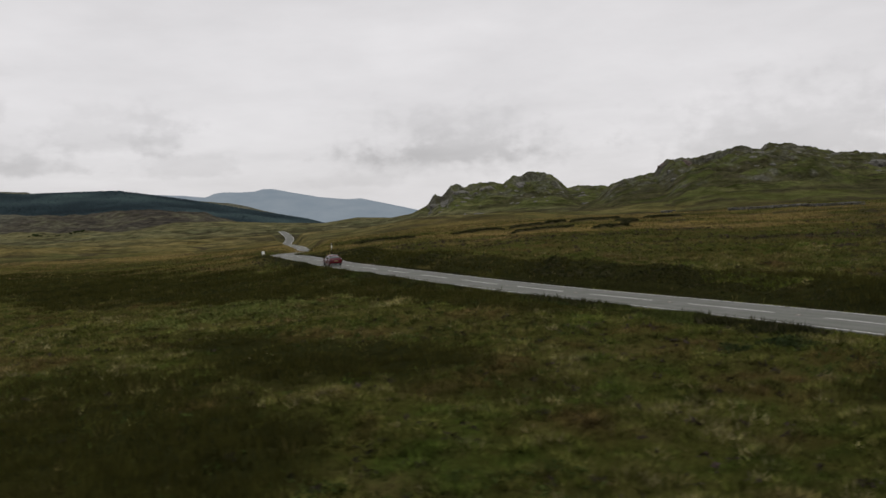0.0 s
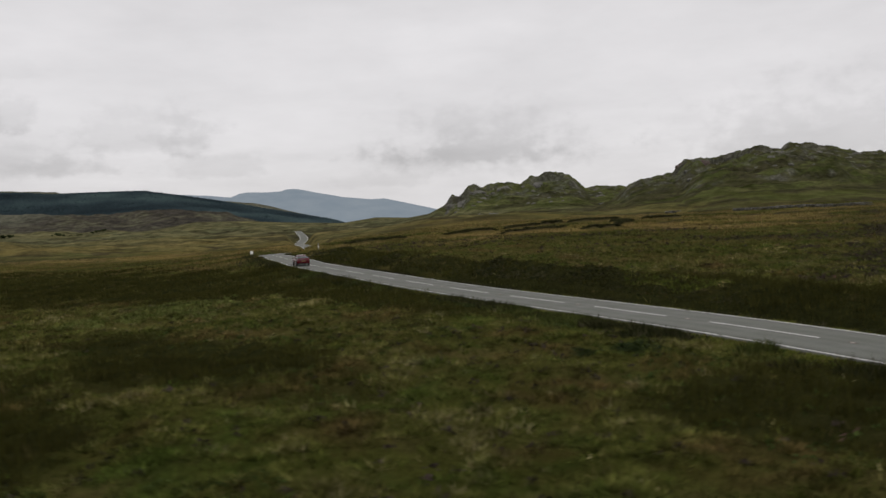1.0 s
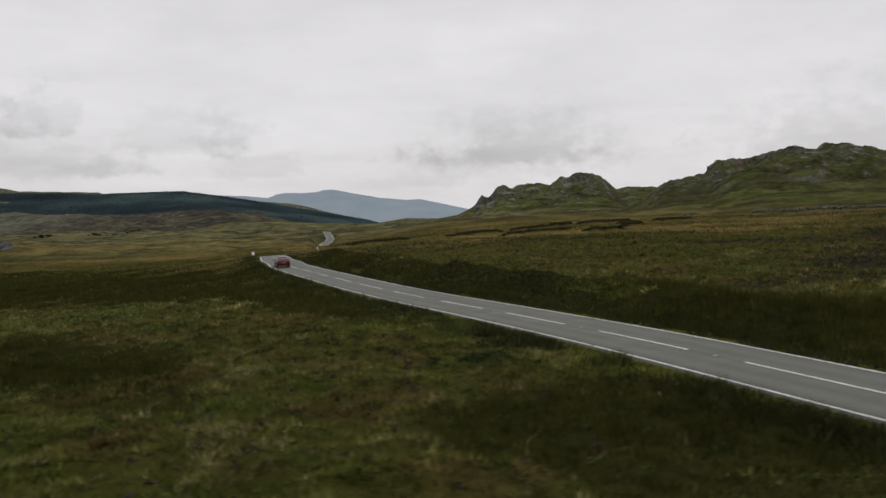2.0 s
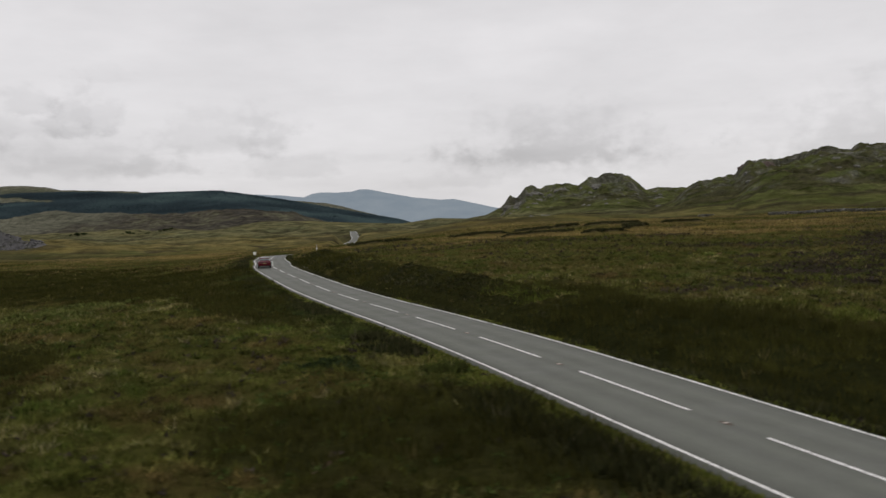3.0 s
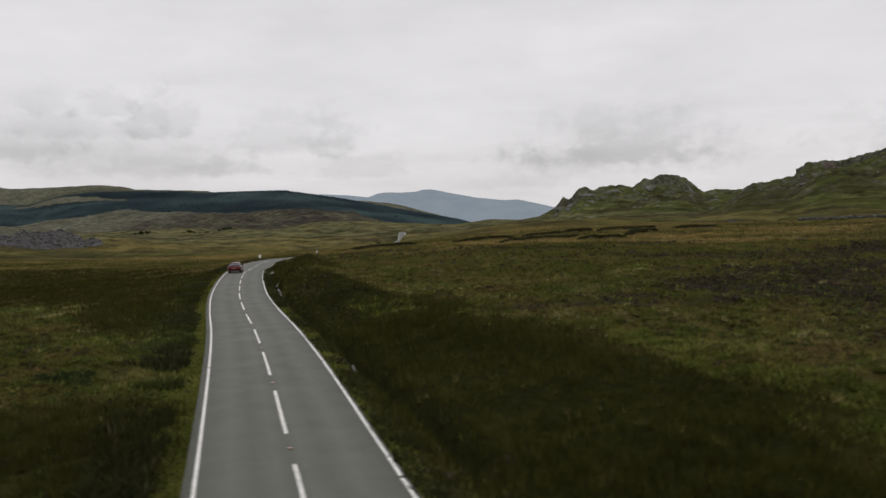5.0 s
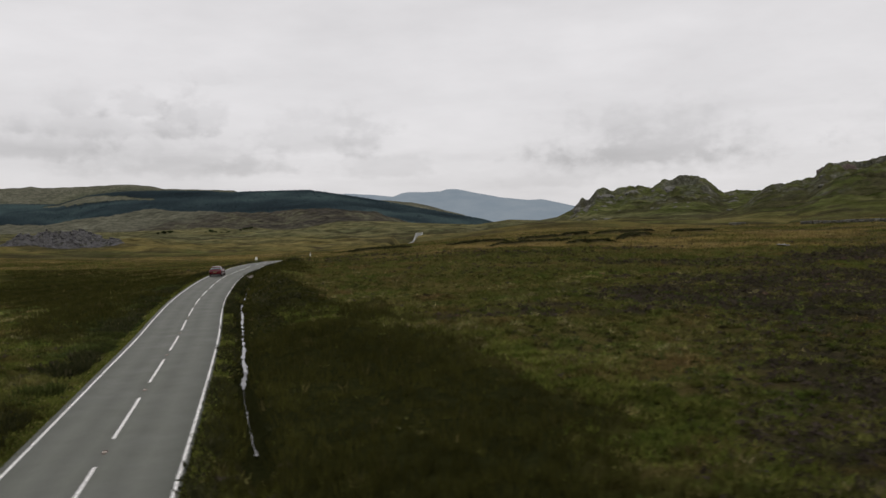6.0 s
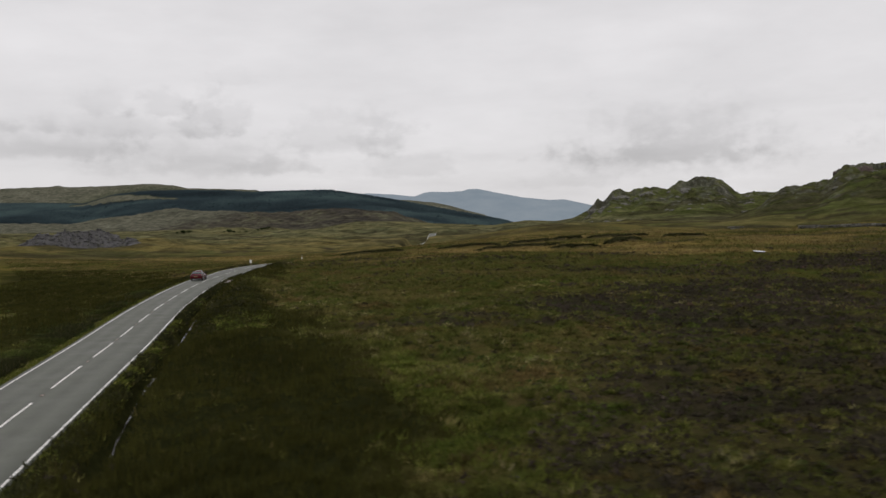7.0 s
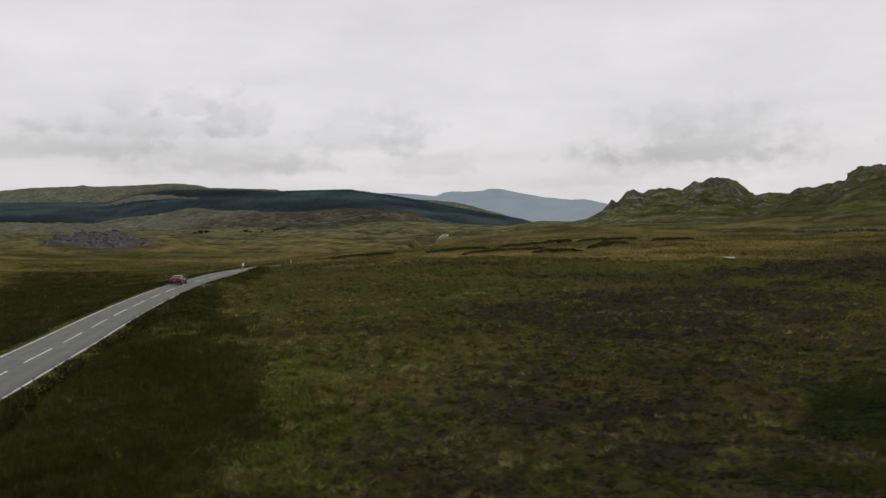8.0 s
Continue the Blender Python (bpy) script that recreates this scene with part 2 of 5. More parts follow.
def asphalt_material():
    g = Mat("asphalt", 0.75, 0.25)
    lane = g.attr("across").outputs["Fac"]
    grain, blotch, streak = g.noise(55, 3, 0.7), g.noise(0.5, 5, 0.6), g.noise(1.2, 4, 0.6, off=3)
    c = g.ramp(grain, [(0.3, (0.083, 0.087, 0.073)), (0.7, (0.141, 0.146, 0.123))])
    c = g.mix(0.3, c, g.ramp(blotch, [(0.3, 0.75), (0.7, 1.2)]), "MULTIPLY")
    # polished wheel tracks, and an oily strip between them
    w = g.ramp(lane, [(0.0, 0.80), (0.12, 0.88), (0.22, 1.10), (0.33, 0.87), (0.43, 1.08), (0.5, 0.86), (0.57, 1.08), (0.67, 0.86), (0.78, 1.10), (0.88, 0.88), (1.0, 0.78)])
    c = g.mix(0.9, c, w, "MULTIPLY")
    c = g.mix(0.25, c, g.ramp(streak, [(0.35, 0.78), (0.65, 1.18)]), "MULTIPLY")
    return g.colour(c).bump(grain, 0.3, 0.004).rough(g.ramp(blotch, [(0.3, 0.6), (0.7, 0.85)])).m


def paint_material():
    g = Mat("line_paint", 0.6, 0.4)
    wear = g.noise(9, 5, 0.75)
    c = g.mix(g.ramp(wear, [(0.36, 0.0), (0.5, 1.0)]), (0.30, 0.29, 0.28), (0.78, 0.77, 0.74))
    return g.colour(c).bump(wear, 0.2, 0.003).m


def rock_material(name, a, b):
    g = Mat(name, 0.9, 0.3)
    n1, n2 = g.noise(0.25, 7, 0.7), g.noise(1.4, 6, 0.7, (1, 1, 2.5), off=3)
    c = g.ramp(n2, [(0.3, a), (0.7, b)])
    c = g.mix(0.7, c, g.ramp(g.geo.outputs["Random Per Island"], [(0.0, 0.55), (0.7, 1.0), (1.0, 1.8)]), "MULTIPLY")
    c = g.mix(g.ramp(n1, [(0.52, 0.0), (0.64, 0.5)]), c, (0.058, 0.060, 0.022))
    return g.colour(c).bump(n2, 0.8, 0.5).m


def plain(name, col, rough=0.5, spec=0.5, metal=0.0, vary=0.15, scale=6.0):
    g = Mat(name, rough, spec, metal)
    n = g.noise(scale, 5, 0.6, local=True)
    lo, hi = tuple(v * (1 - vary) for v in col), tuple(min(1, v * (1 + vary)) for v in col)
    return g.colour(g.ramp(n, [(0.3, lo), (0.7, hi)])).m


M_ASPHALT, M_PAINT = asphalt_material(), paint_material()
M_ROCK = rock_material("crag_rock", (0.060, 0.058, 0.050), (0.19, 0.185, 0.165))
M_REDROCK = rock_material("red_crag", (0.050, 0.037, 0.031), (0.125, 0.094, 0.080))
M_SLATE = rock_material("slate_waste", (0.028, 0.027, 0.029), (0.150, 0.146, 0.146))
M_WATER = Mat("peat_water", 0.06, 0.6).colour((0.012, 0.010, 0.007)).m
# conifer green pulled towards blue: distance haze painted into the leaf colour
M_CONIFER_HAZE = blade_material("conifer", [(0.0, (0.012, 0.019, 0.023)), (0.5, (0.023, 0.036, 0.041)), (1.0, (0.046, 0.071, 0.071))], 0.04, 0.95, drift=0.1)
M_BUSH = blade_material("dark_leaf", [(0.0, (0.018, 0.028, 0.010)), (1.0, (0.042, 0.056, 0.020))], 0.35)
M_MYRTLE = blade_material("pale_leaf", [(0.0, (0.072, 0.092, 0.020)), (1.0, (0.128, 0.140, 0.042))], 0.4)
M_BARK = plain("bark", (0.07, 0.05, 0.035), 0.95)
M_WHITE = plain("white_sheet", (0.72, 0.72, 0.70), 0.5, 0.4, vary=0.06)
M_GREYPOST = plain("galvanised_post", (0.33, 0.33, 0.33), 0.5, 0.5, 0.6)
M_STUD = plain("stud_casting", (0.42, 0.36, 0.31), 0.5)
M_STAIN = plain("rust_stain", (0.105, 0.078, 0.060), 0.85, 0.2, vary=0.3, scale=9.0)
M_GRAVEL = plain("verge_gravel", (0.26, 0.225, 0.205), 0.95, 0.2, vary=0.45, scale=2.5)
M_BLACK = plain("black_plastic", (0.02, 0.02, 0.02), 0.6)


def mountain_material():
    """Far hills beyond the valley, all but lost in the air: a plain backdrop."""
    g = Mat("far_hills_haze", 1.0, 0.0)
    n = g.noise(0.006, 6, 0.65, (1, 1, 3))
    # the haze of distance is put into a glowing blue colour
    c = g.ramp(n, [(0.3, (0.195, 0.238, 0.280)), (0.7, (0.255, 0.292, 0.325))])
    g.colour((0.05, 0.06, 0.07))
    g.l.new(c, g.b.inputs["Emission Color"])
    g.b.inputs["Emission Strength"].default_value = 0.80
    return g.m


# ---- shape helpers ----
def part(name, bm, material, parent=None, label="", smooth=False):
    """One mesh object from a bmesh, under its thing or on its own."""
    me = bpy.data.meshes.new(name)
    bm.to_mesh(me)
    bm.free()
    me.materials.append(material)
    if smooth:
        me.polygons.foreach_set("use_smooth", [True] * len(me.polygons))
    ob = new(name, me)
    ob.parent = parent
    return tagged(ob, label)


def raw_mesh(name, co, faces, material, smooth=False, floats=(), colours=()):
    """A large mesh from arrays: co (n, 3) and faces (m, 3 or 4)."""
    me = bpy.data.meshes.new(name)
    co, faces = np.asarray(co, np.float32), np.asarray(faces, np.int32)
    k = faces.shape[1]
    me.vertices.add(len(co))
    me.vertices.foreach_set("co", co.ravel())
    me.loops.add(faces.size)
    me.loops.foreach_set("vertex_index", faces.ravel())
    me.polygons.add(len(faces))
    me.polygons.foreach_set("loop_start", np.arange(0, faces.size, k, dtype=np.int32))
    me.polygons.foreach_set("loop_total", np.full(len(faces), k, np.int32))
    me.update(calc_edges=True)
    if smooth:
        me.polygons.foreach_set("use_smooth", np.ones(len(faces), bool))
    for key, val in floats:
        me.attributes.new(key, "FLOAT", "POINT").data.foreach_set("value", np.asarray(val, np.float32))
    for key, val in colours:
        me.attributes.new(key, "FLOAT_COLOR", "POINT").data.foreach_set("color", np.asarray(val, np.float32).ravel())
    me.materials.append(material)
    return new(name, me)


def smooth01(a, b, x):
    t = np.clip((x - a) / (b - a), 0, 1)
    return t * t * (3 - 2 * t)


def lattice(ix, iy, seed):
    h = (ix.astype(np.int64) * 374761393 + iy.astype(np.int64) * 668265263 + seed * 974634721) & 0x7FFFFFFF
    h = ((h ^ (h >> 13)) * 1274126177) & 0x7FFFFFFF
    return ((h ^ (h >> 16)) & 0xFFFF) / 32767.5 - 1.0


def value_noise(x, y, seed=0):
    ix, iy = np.floor(x), np.floor(y)
    fx, fy = x - ix, y - iy
    fx, fy = fx * fx * (3 - 2 * fx), fy * fy * (3 - 2 * fy)
    a, b = lattice(ix, iy, seed), lattice(ix + 1, iy, seed)
    c, e = lattice(ix, iy + 1, seed), lattice(ix + 1, iy + 1, seed)
    return (a + (b - a) * fx) * (1 - fy) + (c + (e - c) * fx) * fy


def fbm(x, y, size, octaves=4, seed=0, gain=0.5):
    out, amp, s = 0.0, 1.0, 1.0 / size
    for o in range(octaves):
        out = out + amp * value_noise(x * s + o * 17.3, y * s - o * 9.1, seed + o)
        amp, s = amp * gain, s * 2.03
    return out


# ---- the road's line ----
ROAD = [(30.05, 20.3, 0.06), (24.05, 31.05, 0.02), (17.87, 42.0, -0.01), (11.85, 52.4, -0.17), (5.55, 62.9, -0.36), (-0.72, 73.7, -0.48),
        (-6.94, 85.2, -0.58), (-12.93, 96.7, -0.73), (-18.43, 107.9, -0.92), (-22.96, 119.1, -1.09), (-27.68, 129.8, -1.29), (-31.91, 141.4, -1.58),
        (-36.04, 152.3, -1.98), (-39.88, 163.3, -2.43), (-42.55, 175.0, -2.93), (-44.15, 186.9, -3.39), (-45.16, 199.1, -3.89)]
BEFORE = [(63.5, -40.0, 0.5), (47.9, -12.0, 0.35), (36.4, 8.8, 0.18)]
BEYOND = [(-46.97, 222.6, -4.89), (-53.85, 259.1, -6.58), (-66.6, 306.4, -8.37), (-85.2, 373.2, -9.77), (-105.7, 438.8, -11.16), (-117.4, 492.7, -11.27),
          (-123.2, 518.1, -10.19), (-134.9, 556.2, -8.82), (-148.5, 601.0, -7.94), (-159.2, 629.1, -8.34), (-185.3, 667.3, -10.99)]
HALF = 2.41


def spline(pts, step=1.0):
    """A smooth line through the points, at even steps."""
    q = np.array(pts, float)
    q = np.vstack([2 * q[0] - q[1], q, 2 * q[-1] - q[-2]])
    u = np.linspace(0, 1, 24, endpoint=False)[None, :, None]
    p0, p1, p2, p3 = [q[i:len(q) - 3 + i][:, None, :] for i in range(4)]
    o = 0.5 * (2 * p1 + (p2 - p0) * u + (2 * p0 - 5 * p1 + 4 * p2 - p3) * u * u + (3 * p1 - p0 - 3 * p2 + p3) * u ** 3)
    o = np.vstack([o.reshape(-1, 3), q[-2]])
    s = np.r_[0, np.cumsum(np.linalg.norm(np.diff(o, axis=0), axis=1))]
    t = np.arange(0, s[-1], step)
    return np.stack([np.interp(t, s, o[:, k]) for k in range(3)], 1)


LINE = spline(BEFORE + ROAD + BEYOND)
TAN = np.gradient(LINE, axis=0)
TAN[:, 2] = 0
TAN /= np.linalg.norm(TAN, axis=1)[:, None]
LEFT = np.stack([-TAN[:, 1], TAN[:, 0], 0 * TAN[:, 0]], 1)
DASH_START = 1.01  # where a mark of the centre line begins; one follows every 9 m


def along(s, off=0.0, up=0.0):
    """The place s metres along the road, off metres to the left of its centre line."""
    i = np.clip(s, 0, len(LINE) - 1.001)
    k = np.floor(i).astype(int)
    f = np.asarray(i - k)[..., None]
    p = LINE[k] * (1 - f) + LINE[k + 1] * f
    n = LEFT[k] * (1 - f) + LEFT[k + 1] * f
    return p + n * np.asarray(off)[..., None] + np.array([0, 0, up])


def ditch_offset(s):
    """How far to the right of the centre line the ditch runs."""
    return -(3.88 + 0.65 * smooth01(92, 80, s))


def road_frame(x, y):
    """Signed distance from the centre line (left positive), metres along it, and its height, for arrays of places."""
    d, s, z = np.full(x.shape, 999.0), np.zeros(x.shape), np.zeros(x.shape)
    idx = np.nonzero((y < 720) & (y > -70) & (x > -260) & (x < 130))[0]
    for part_idx in np.array_split(idx, max(1, len(idx) // 20000)):
        if not len(part_idx):
            continue
        px, py = x[part_idx], y[part_idx]
        d2 = (px[:, None] - LINE[None, ::2, 0]) ** 2 + (py[:, None] - LINE[None, ::2, 1]) ** 2
        k = np.clip(d2.argmin(1) * 2, 1, len(LINE) - 2)
        dx, dy = px - LINE[k, 0], py - LINE[k, 1]
        ds = np.clip(dx * TAN[k, 0] + dy * TAN[k, 1], -2, 2)
        d[part_idx] = dx * LEFT[k, 0] + dy * LEFT[k, 1]
        far = np.sqrt(d2.min(1)) > np.abs(d[part_idx]) + 3
        d[part_idx[far]] = np.sqrt(d2.min(1))[far] * np.sign(d[part_idx[far]] + 1e-9)
        s[part_idx] = k + ds
        z[part_idx] = np.interp(k + ds, np.arange(len(LINE)), LINE[:, 2])
    return d, s, z


# ---- the ground ----
def bed(x, y, beds, ragged=0.35, size=5.0, seed=40):
    out = np.zeros(np.shape(x))
    rag = fbm(x, y, size, 3, seed) * ragged
    for cx, cy, a, b, bearing, w in beds:
        c, s = math.cos(radians(bearing)), math.sin(radians(bearing))
        u, v = (x - cx) * c + (y - cy) * s, -(x - cx) * s + (y - cy) * c
        q = np.sqrt((u / a) ** 2 + (v / b) ** 2)
        out = np.maximum(out, w * smooth01(1.25, 0.72, q + rag))
    return out


# each hill: its crest's distance ahead, x and height along the crest, reach in front and behind, and how blunt it is
HILLS = {
    "knoll": (765, [-110, -85, -63, -48, -40, -34, -25, -17, -11, 6, 24, 36, 51, 65, 73, 79, 86, 97, 116, 150, 260],
              [-8, -2.2, 1.4, 8.6, 16.9, 15.8, 25.1, 25.4, 23.2, 27.5, 24.5, 31.9, 35.0, 35.7, 31.4, 24.8, 18.7, 19.5, 19.1, 18, 10], 125, 120, 1.9),
    "crag": (650, [60, 96, 106, 113, 127, 142, 146, 152, 160, 178, 190, 230, 300], [-4, 9, 17.5, 21.1, 24.5, 26.8, 32.0, 37.4, 38.4, 38.5, 38.0, 36, 25], 165, 130, 1.9),
    "big": (720, [150, 190, 204, 223, 248, 257, 275, 293, 313, 325, 339, 380, 460, 620], [10, 35.5, 39.0, 43.5, 43.0, 47.5, 48.2, 47.4, 40.0, 39.0, 37.0, 36, 34, 30], 190, 160, 1.35),
    "pale": (2600, [-4200, -3200, -2853, -2695, -2440, -2410, -2353, -2169, -1965, -1861, -1797, -1500, -1200], [90, 125, 135.8, 144, 145, 149, 140.5, 140.5, 144, 135, 122, 108, -20], 420, 300, 1.6),
    "forest": (2200, [-3600, -2405, -2094, -1922, -1803, -1688, -1511, -1362, -1280, -1219, -1004, -874, -748, -627, -543, -469, -380],
               [80, 70, 66, 61, 88, 96, 96, 91, 84, 85, 84, 64, 41, 16, 0, -14, -40], 470, 400, 1.5),
    "brown": (1270, [-1900, -1396, -1257, -1126, -1041, -987, -920, -830, -756, -713, -640, -546, -503, -441, -401, -360], [-4, 1, -1.4, -0.3, 4.6, 14, 19.7, 20.6, 21.6, 16.5, 15, 18.4, 16.8, 8.3, -2.5, -14], 140, 200, 1.6),
    "green": (900, [-560, -480, -424, -377, -346, -287, -244, -175, -136, -100, -60], [-10, -11, -13.5, -4.4, 0.2, -0.8, -3.6, -6.8, -1.4, -3, -8], 110, 150, 1.7),
    "cone": (750, [-470, -425, -397, -377, -356, -340, -320], [-12, -9.0, -5.5, -3.2, -5.6, -10.4, -14], 60, 50, 1.6),
    "foothill": (3200, [-1500, -1200, -1075, -1010, -930, -860, -790, -700], [76, 73, 64, 57, 39, 20, 1, -40], 300, 300, 1.6),
    "bench": (300, [20, 60, 110, 180, 320], [1.0, 1.6, 1.4, 2, 4], 70, 120, 1.8),
}


# hillocks over the far side of the moor (x, y, radii, height)
HILLOCKS = [(-300, 415, 75, 60, 5.0), (-180, 420, 60, 35, 2.5), (-240, 560, 55, 40, 3.0), (-120, 640, 60, 40, 3.5), (-210, 720, 70, 40, 3.5), (-300, 690, 60, 35, 2.5),
            (-95, 480, 22, 30, 2.0), (-470, 690, 60, 45, 2.5), (-487, 850, 27, 40, 5.5), (-545, 850, 45, 40, 2.0), (-40, 420, 50, 40, 2.5), (-20, 330, 60, 30, 1.6), (-560, 620, 80, 50, 5.0), (112, 320, 75, 40, -3.6)]
# low peat hags: dark heathery banks (x, y, half-length, half-width, bearing, weight)
HAGS = [(26.2, 164.3, 5.3, 1.6, 42, 1.0), (12.5, 171, 11, 1.5, 47, 1.0), (0, 181.5, 8, 1.4, 46, 1.0), (11, 193, 8, 1.4, 46, 1.0), (19, 203, 3.5, 1.0, 46, 1.0), (30, 210, 8.5, 1.5, 29, 1.0),
        (32.5, 179, 3.5, 1.5, 55, 1.0), (33.8, 189, 4.2, 1.3, 48, 1.0), (46, 206, 5, 0.9, 5, 1.0), (-20, 172, 7, 0.8, 30, 0.9)]


# rock faces just below the crests (first x, last x, distance ahead, drop)
SCARPS = [(-47, -22, 750, 6.5), (-20, 6, 748, 3.5), (33, 64, 750, 7.0), (147, 186, 640, 8.5), (120, 140, 636, 3.0), (254, 292, 702, 4.0), (198, 240, 606, 3.0), (262, 282, 560, 4.0), (-12, 10, 524, 2.2)]


def hill(x, y, z, key, rock=0.0):
    yc, xs, zs, front, back, p = HILLS[key]
    xs, zs = np.array(xs, float), np.array(zs, float)
    warp = fbm(x, y, yc * 0.03, 2, 31) * yc * 0.006 * smooth01(yc - front * 0.2, yc - front, y)
    fan = 27 + (x - 27) * (yc - 5) / (np.maximum(y, yc * 0.4) - 5)
    top = np.interp(fan + warp, xs, zs, left=-90, right=zs[-1])
    top = np.where((fan > xs[-1]) & (zs[-1] < 0), -90, top)
    dist = np.where(y < yc, (yc - y) / front, (y - yc) / back)
    return np.maximum(z, z + (top - z) * np.exp(-dist ** p))


def wild_height(x, y):
    """The ground before the road was cut into it."""
    drop = np.interp(y, [0, 30, 80, 165, 300, 400, 550, 700, 1000, 1300, 5000], [2, 3, 5.6, 7, 11, 13.5, 12.5, 11, 9, 9, 9])
    mid = np.interp(y, [0, 80, 165, 400], [-25, -27, -44, -50])
    wid = np.interp(y, [0, 80, 165, 400, 900], [13, 13, 21, 27, 60])
    high = np.interp(y, [0, 60, 165, 260, 500, 900, 1400, 2600, 5000], [-0.2, 0.5, 1.0, 1.6, 1.0, -2, -12, -60, -80])
    z = high - drop / (1 + np.exp(np.clip((x - mid) / wid, -30, 30)))
    z = z + fbm(x, y, 34, 3, 5) * 0.32 * smooth01(20, 90, np.abs(y)) + fbm(x, y, 120, 2, 8) * smooth01(200, 500, y) * 1.6
    z = z + fbm(x * 0.6, y * 1.9, 60, 3, 6) * 0.8 * smooth01(190, 320, y)
    z = z + fbm(x * 0.7, y * 1.6, 34, 4, 16) * 1.3 * smooth01(240, 320, y) * smooth01(700, 560, y) * smooth01(-70, -30, x)
    z = z + np.abs(fbm(x * 0.8, y * 1.2, 55, 4, 18, 0.55)) * 2.6 * smooth01(260, 380, y) * smooth01(1000, 850, y) * smooth01(-40, -110, x)
    for key in HILLS:
        z = hill(x, y, z, key)
    z = z + fbm(x, y, 260, 3, 14) * 11 * smooth01(1380, 1560, y) * smooth01(1980, 1800, y) * smooth01(-300, -600, x)
    z = z + fbm(x, y, 80, 5, 15, 0.6) * 5.0 * smooth01(1000, 1080, y) * smooth01(1420, 1340, y) * smooth01(-330, -480, x)
    for cx, cy, a, b, up in HILLOCKS:
        z = z + up * np.exp(-((x - cx) / a) ** 2 - ((y - cy) / b) ** 2)
    z = z + 0.65 * bed(x, y, HAGS, 0.30, 3.5, 48)
    far = np.hypot(x - 27, y - 2)
    z = z + fbm(x, y, 7, 3, 11) * 0.16 * smooth01(600, 100, far) + fbm(x, y, 1.3, 3, 12) * 0.20 * smooth01(260, 60, far)
    # broken ground on the steep crags
    steep = smooth01(6, 20, z) * smooth01(330, 460, y) * smooth01(1000, 800, y)
    z = z + steep * (np.abs(fbm(x, y, 26, 5, 21, 0.62)) * 3.4 - 1.4)
    jag = fbm(x, y, 11, 4, 24, 0.6)
    for a, b, yc, drop in SCARPS:
        q = y + 5 * jag
        z = z - drop * smooth01(yc + 1.5, yc - 2.5, q) * smooth01(yc - 125, yc - 8, q) * smooth01(a - 4, a + 5, x) * smooth01(b + 4, b - 5, x)
    z = z + smooth01(3, 12, z) * smooth01(330, 460, y) * smooth01(1000, 800, y) * fbm(x, y, 8, 4, 22, 0.6) * 0.9
    return z


def ground_height(x, y):
    x, y = np.asarray(x, float), np.asarray(y, float)
    shape = x.shape
    x, y = x.ravel(), y.ravel()
    z = wild_height(x, y)
    d, s, rz = road_frame(x, y)
    a = np.abs(d)
    k = smooth01(3.1, 9.0, a)
    near = a < 60
    bank = np.where(d < 0, (0.38 + 0.55 * np.clip(fbm(x, y, 9, 3, 17) + 0.3, -0.5, 1)) * np.exp(-((a - 7.5) / 2.6) ** 2) * smooth01(75, 105, s) * smooth01(260, 200, s), 0.0)
    cut = np.where(near, (rz - 0.07) * (1 - k) + z * k + bank, z)
    # the ditch on the right-hand side
    ditch = np.exp(-((d - ditch_offset(s)) / 0.48) ** 2) * smooth01(68, 80, s) * smooth01(175, 150, s) * 0.9
    cut = cut - ditch
    cut = np.where(a < 3.0, rz - 0.07, cut)
    return cut.reshape(shape)


# what grows where: dark rush beds and heather, as ellipses (x, y, half-length, half-width, bearing in degrees, weight)
RUSH_BEDS = [(27.5, 42, 23, 7.4, -58, 1.0), (-41, 107, 58, 15, 138, 1.0), (-7.4, 41.3, 11, 4.4, -42, 0.95), (-11, 28.5, 7, 4, -40, 0.9), (15.6, 30, 5.2, 3.1, 35, 0.8), (18.5, 25.5, 4.2, 2.8, 20, 0.7), (20.5, 27.5, 4.5, 2.2, -60, 0.85),
             (9, 70, 30, 3.6, -59, 0.9), (-93, 163, 60, 16, 138, 0.8), (-13.5, 111, 26, 4.5, -62, 0.9), (-17.5, 35, 6, 5, 20, 0.6), (-4, 62, 16, 3.4, -52, 0.9), (-20, 27, 9, 5, 10, 0.8),
             (63, 47, 6.5, 2.6, 75, 0.9), (59.5, 36, 2.6, 1.3, 10, 0.8)]
# leafy dark green scrub, and fresh yellow-green grass on the drier edges
SCRUB_BEDS = [(63, 47, 6.5, 2.6, 75, 1.0), (59.5, 36, 2.6, 1.3, 10, 1.0), (11, 37.6, 1.6, 0.8, -20, 0.9)]
GREEN_BEDS = [(37.8, 41.5, 9, 1.5, -58, 1.0), (17.5, 59.5, 5, 1.5, -65, 0.35), (41.5, 34, 4, 1.6, -30, 0.7)]
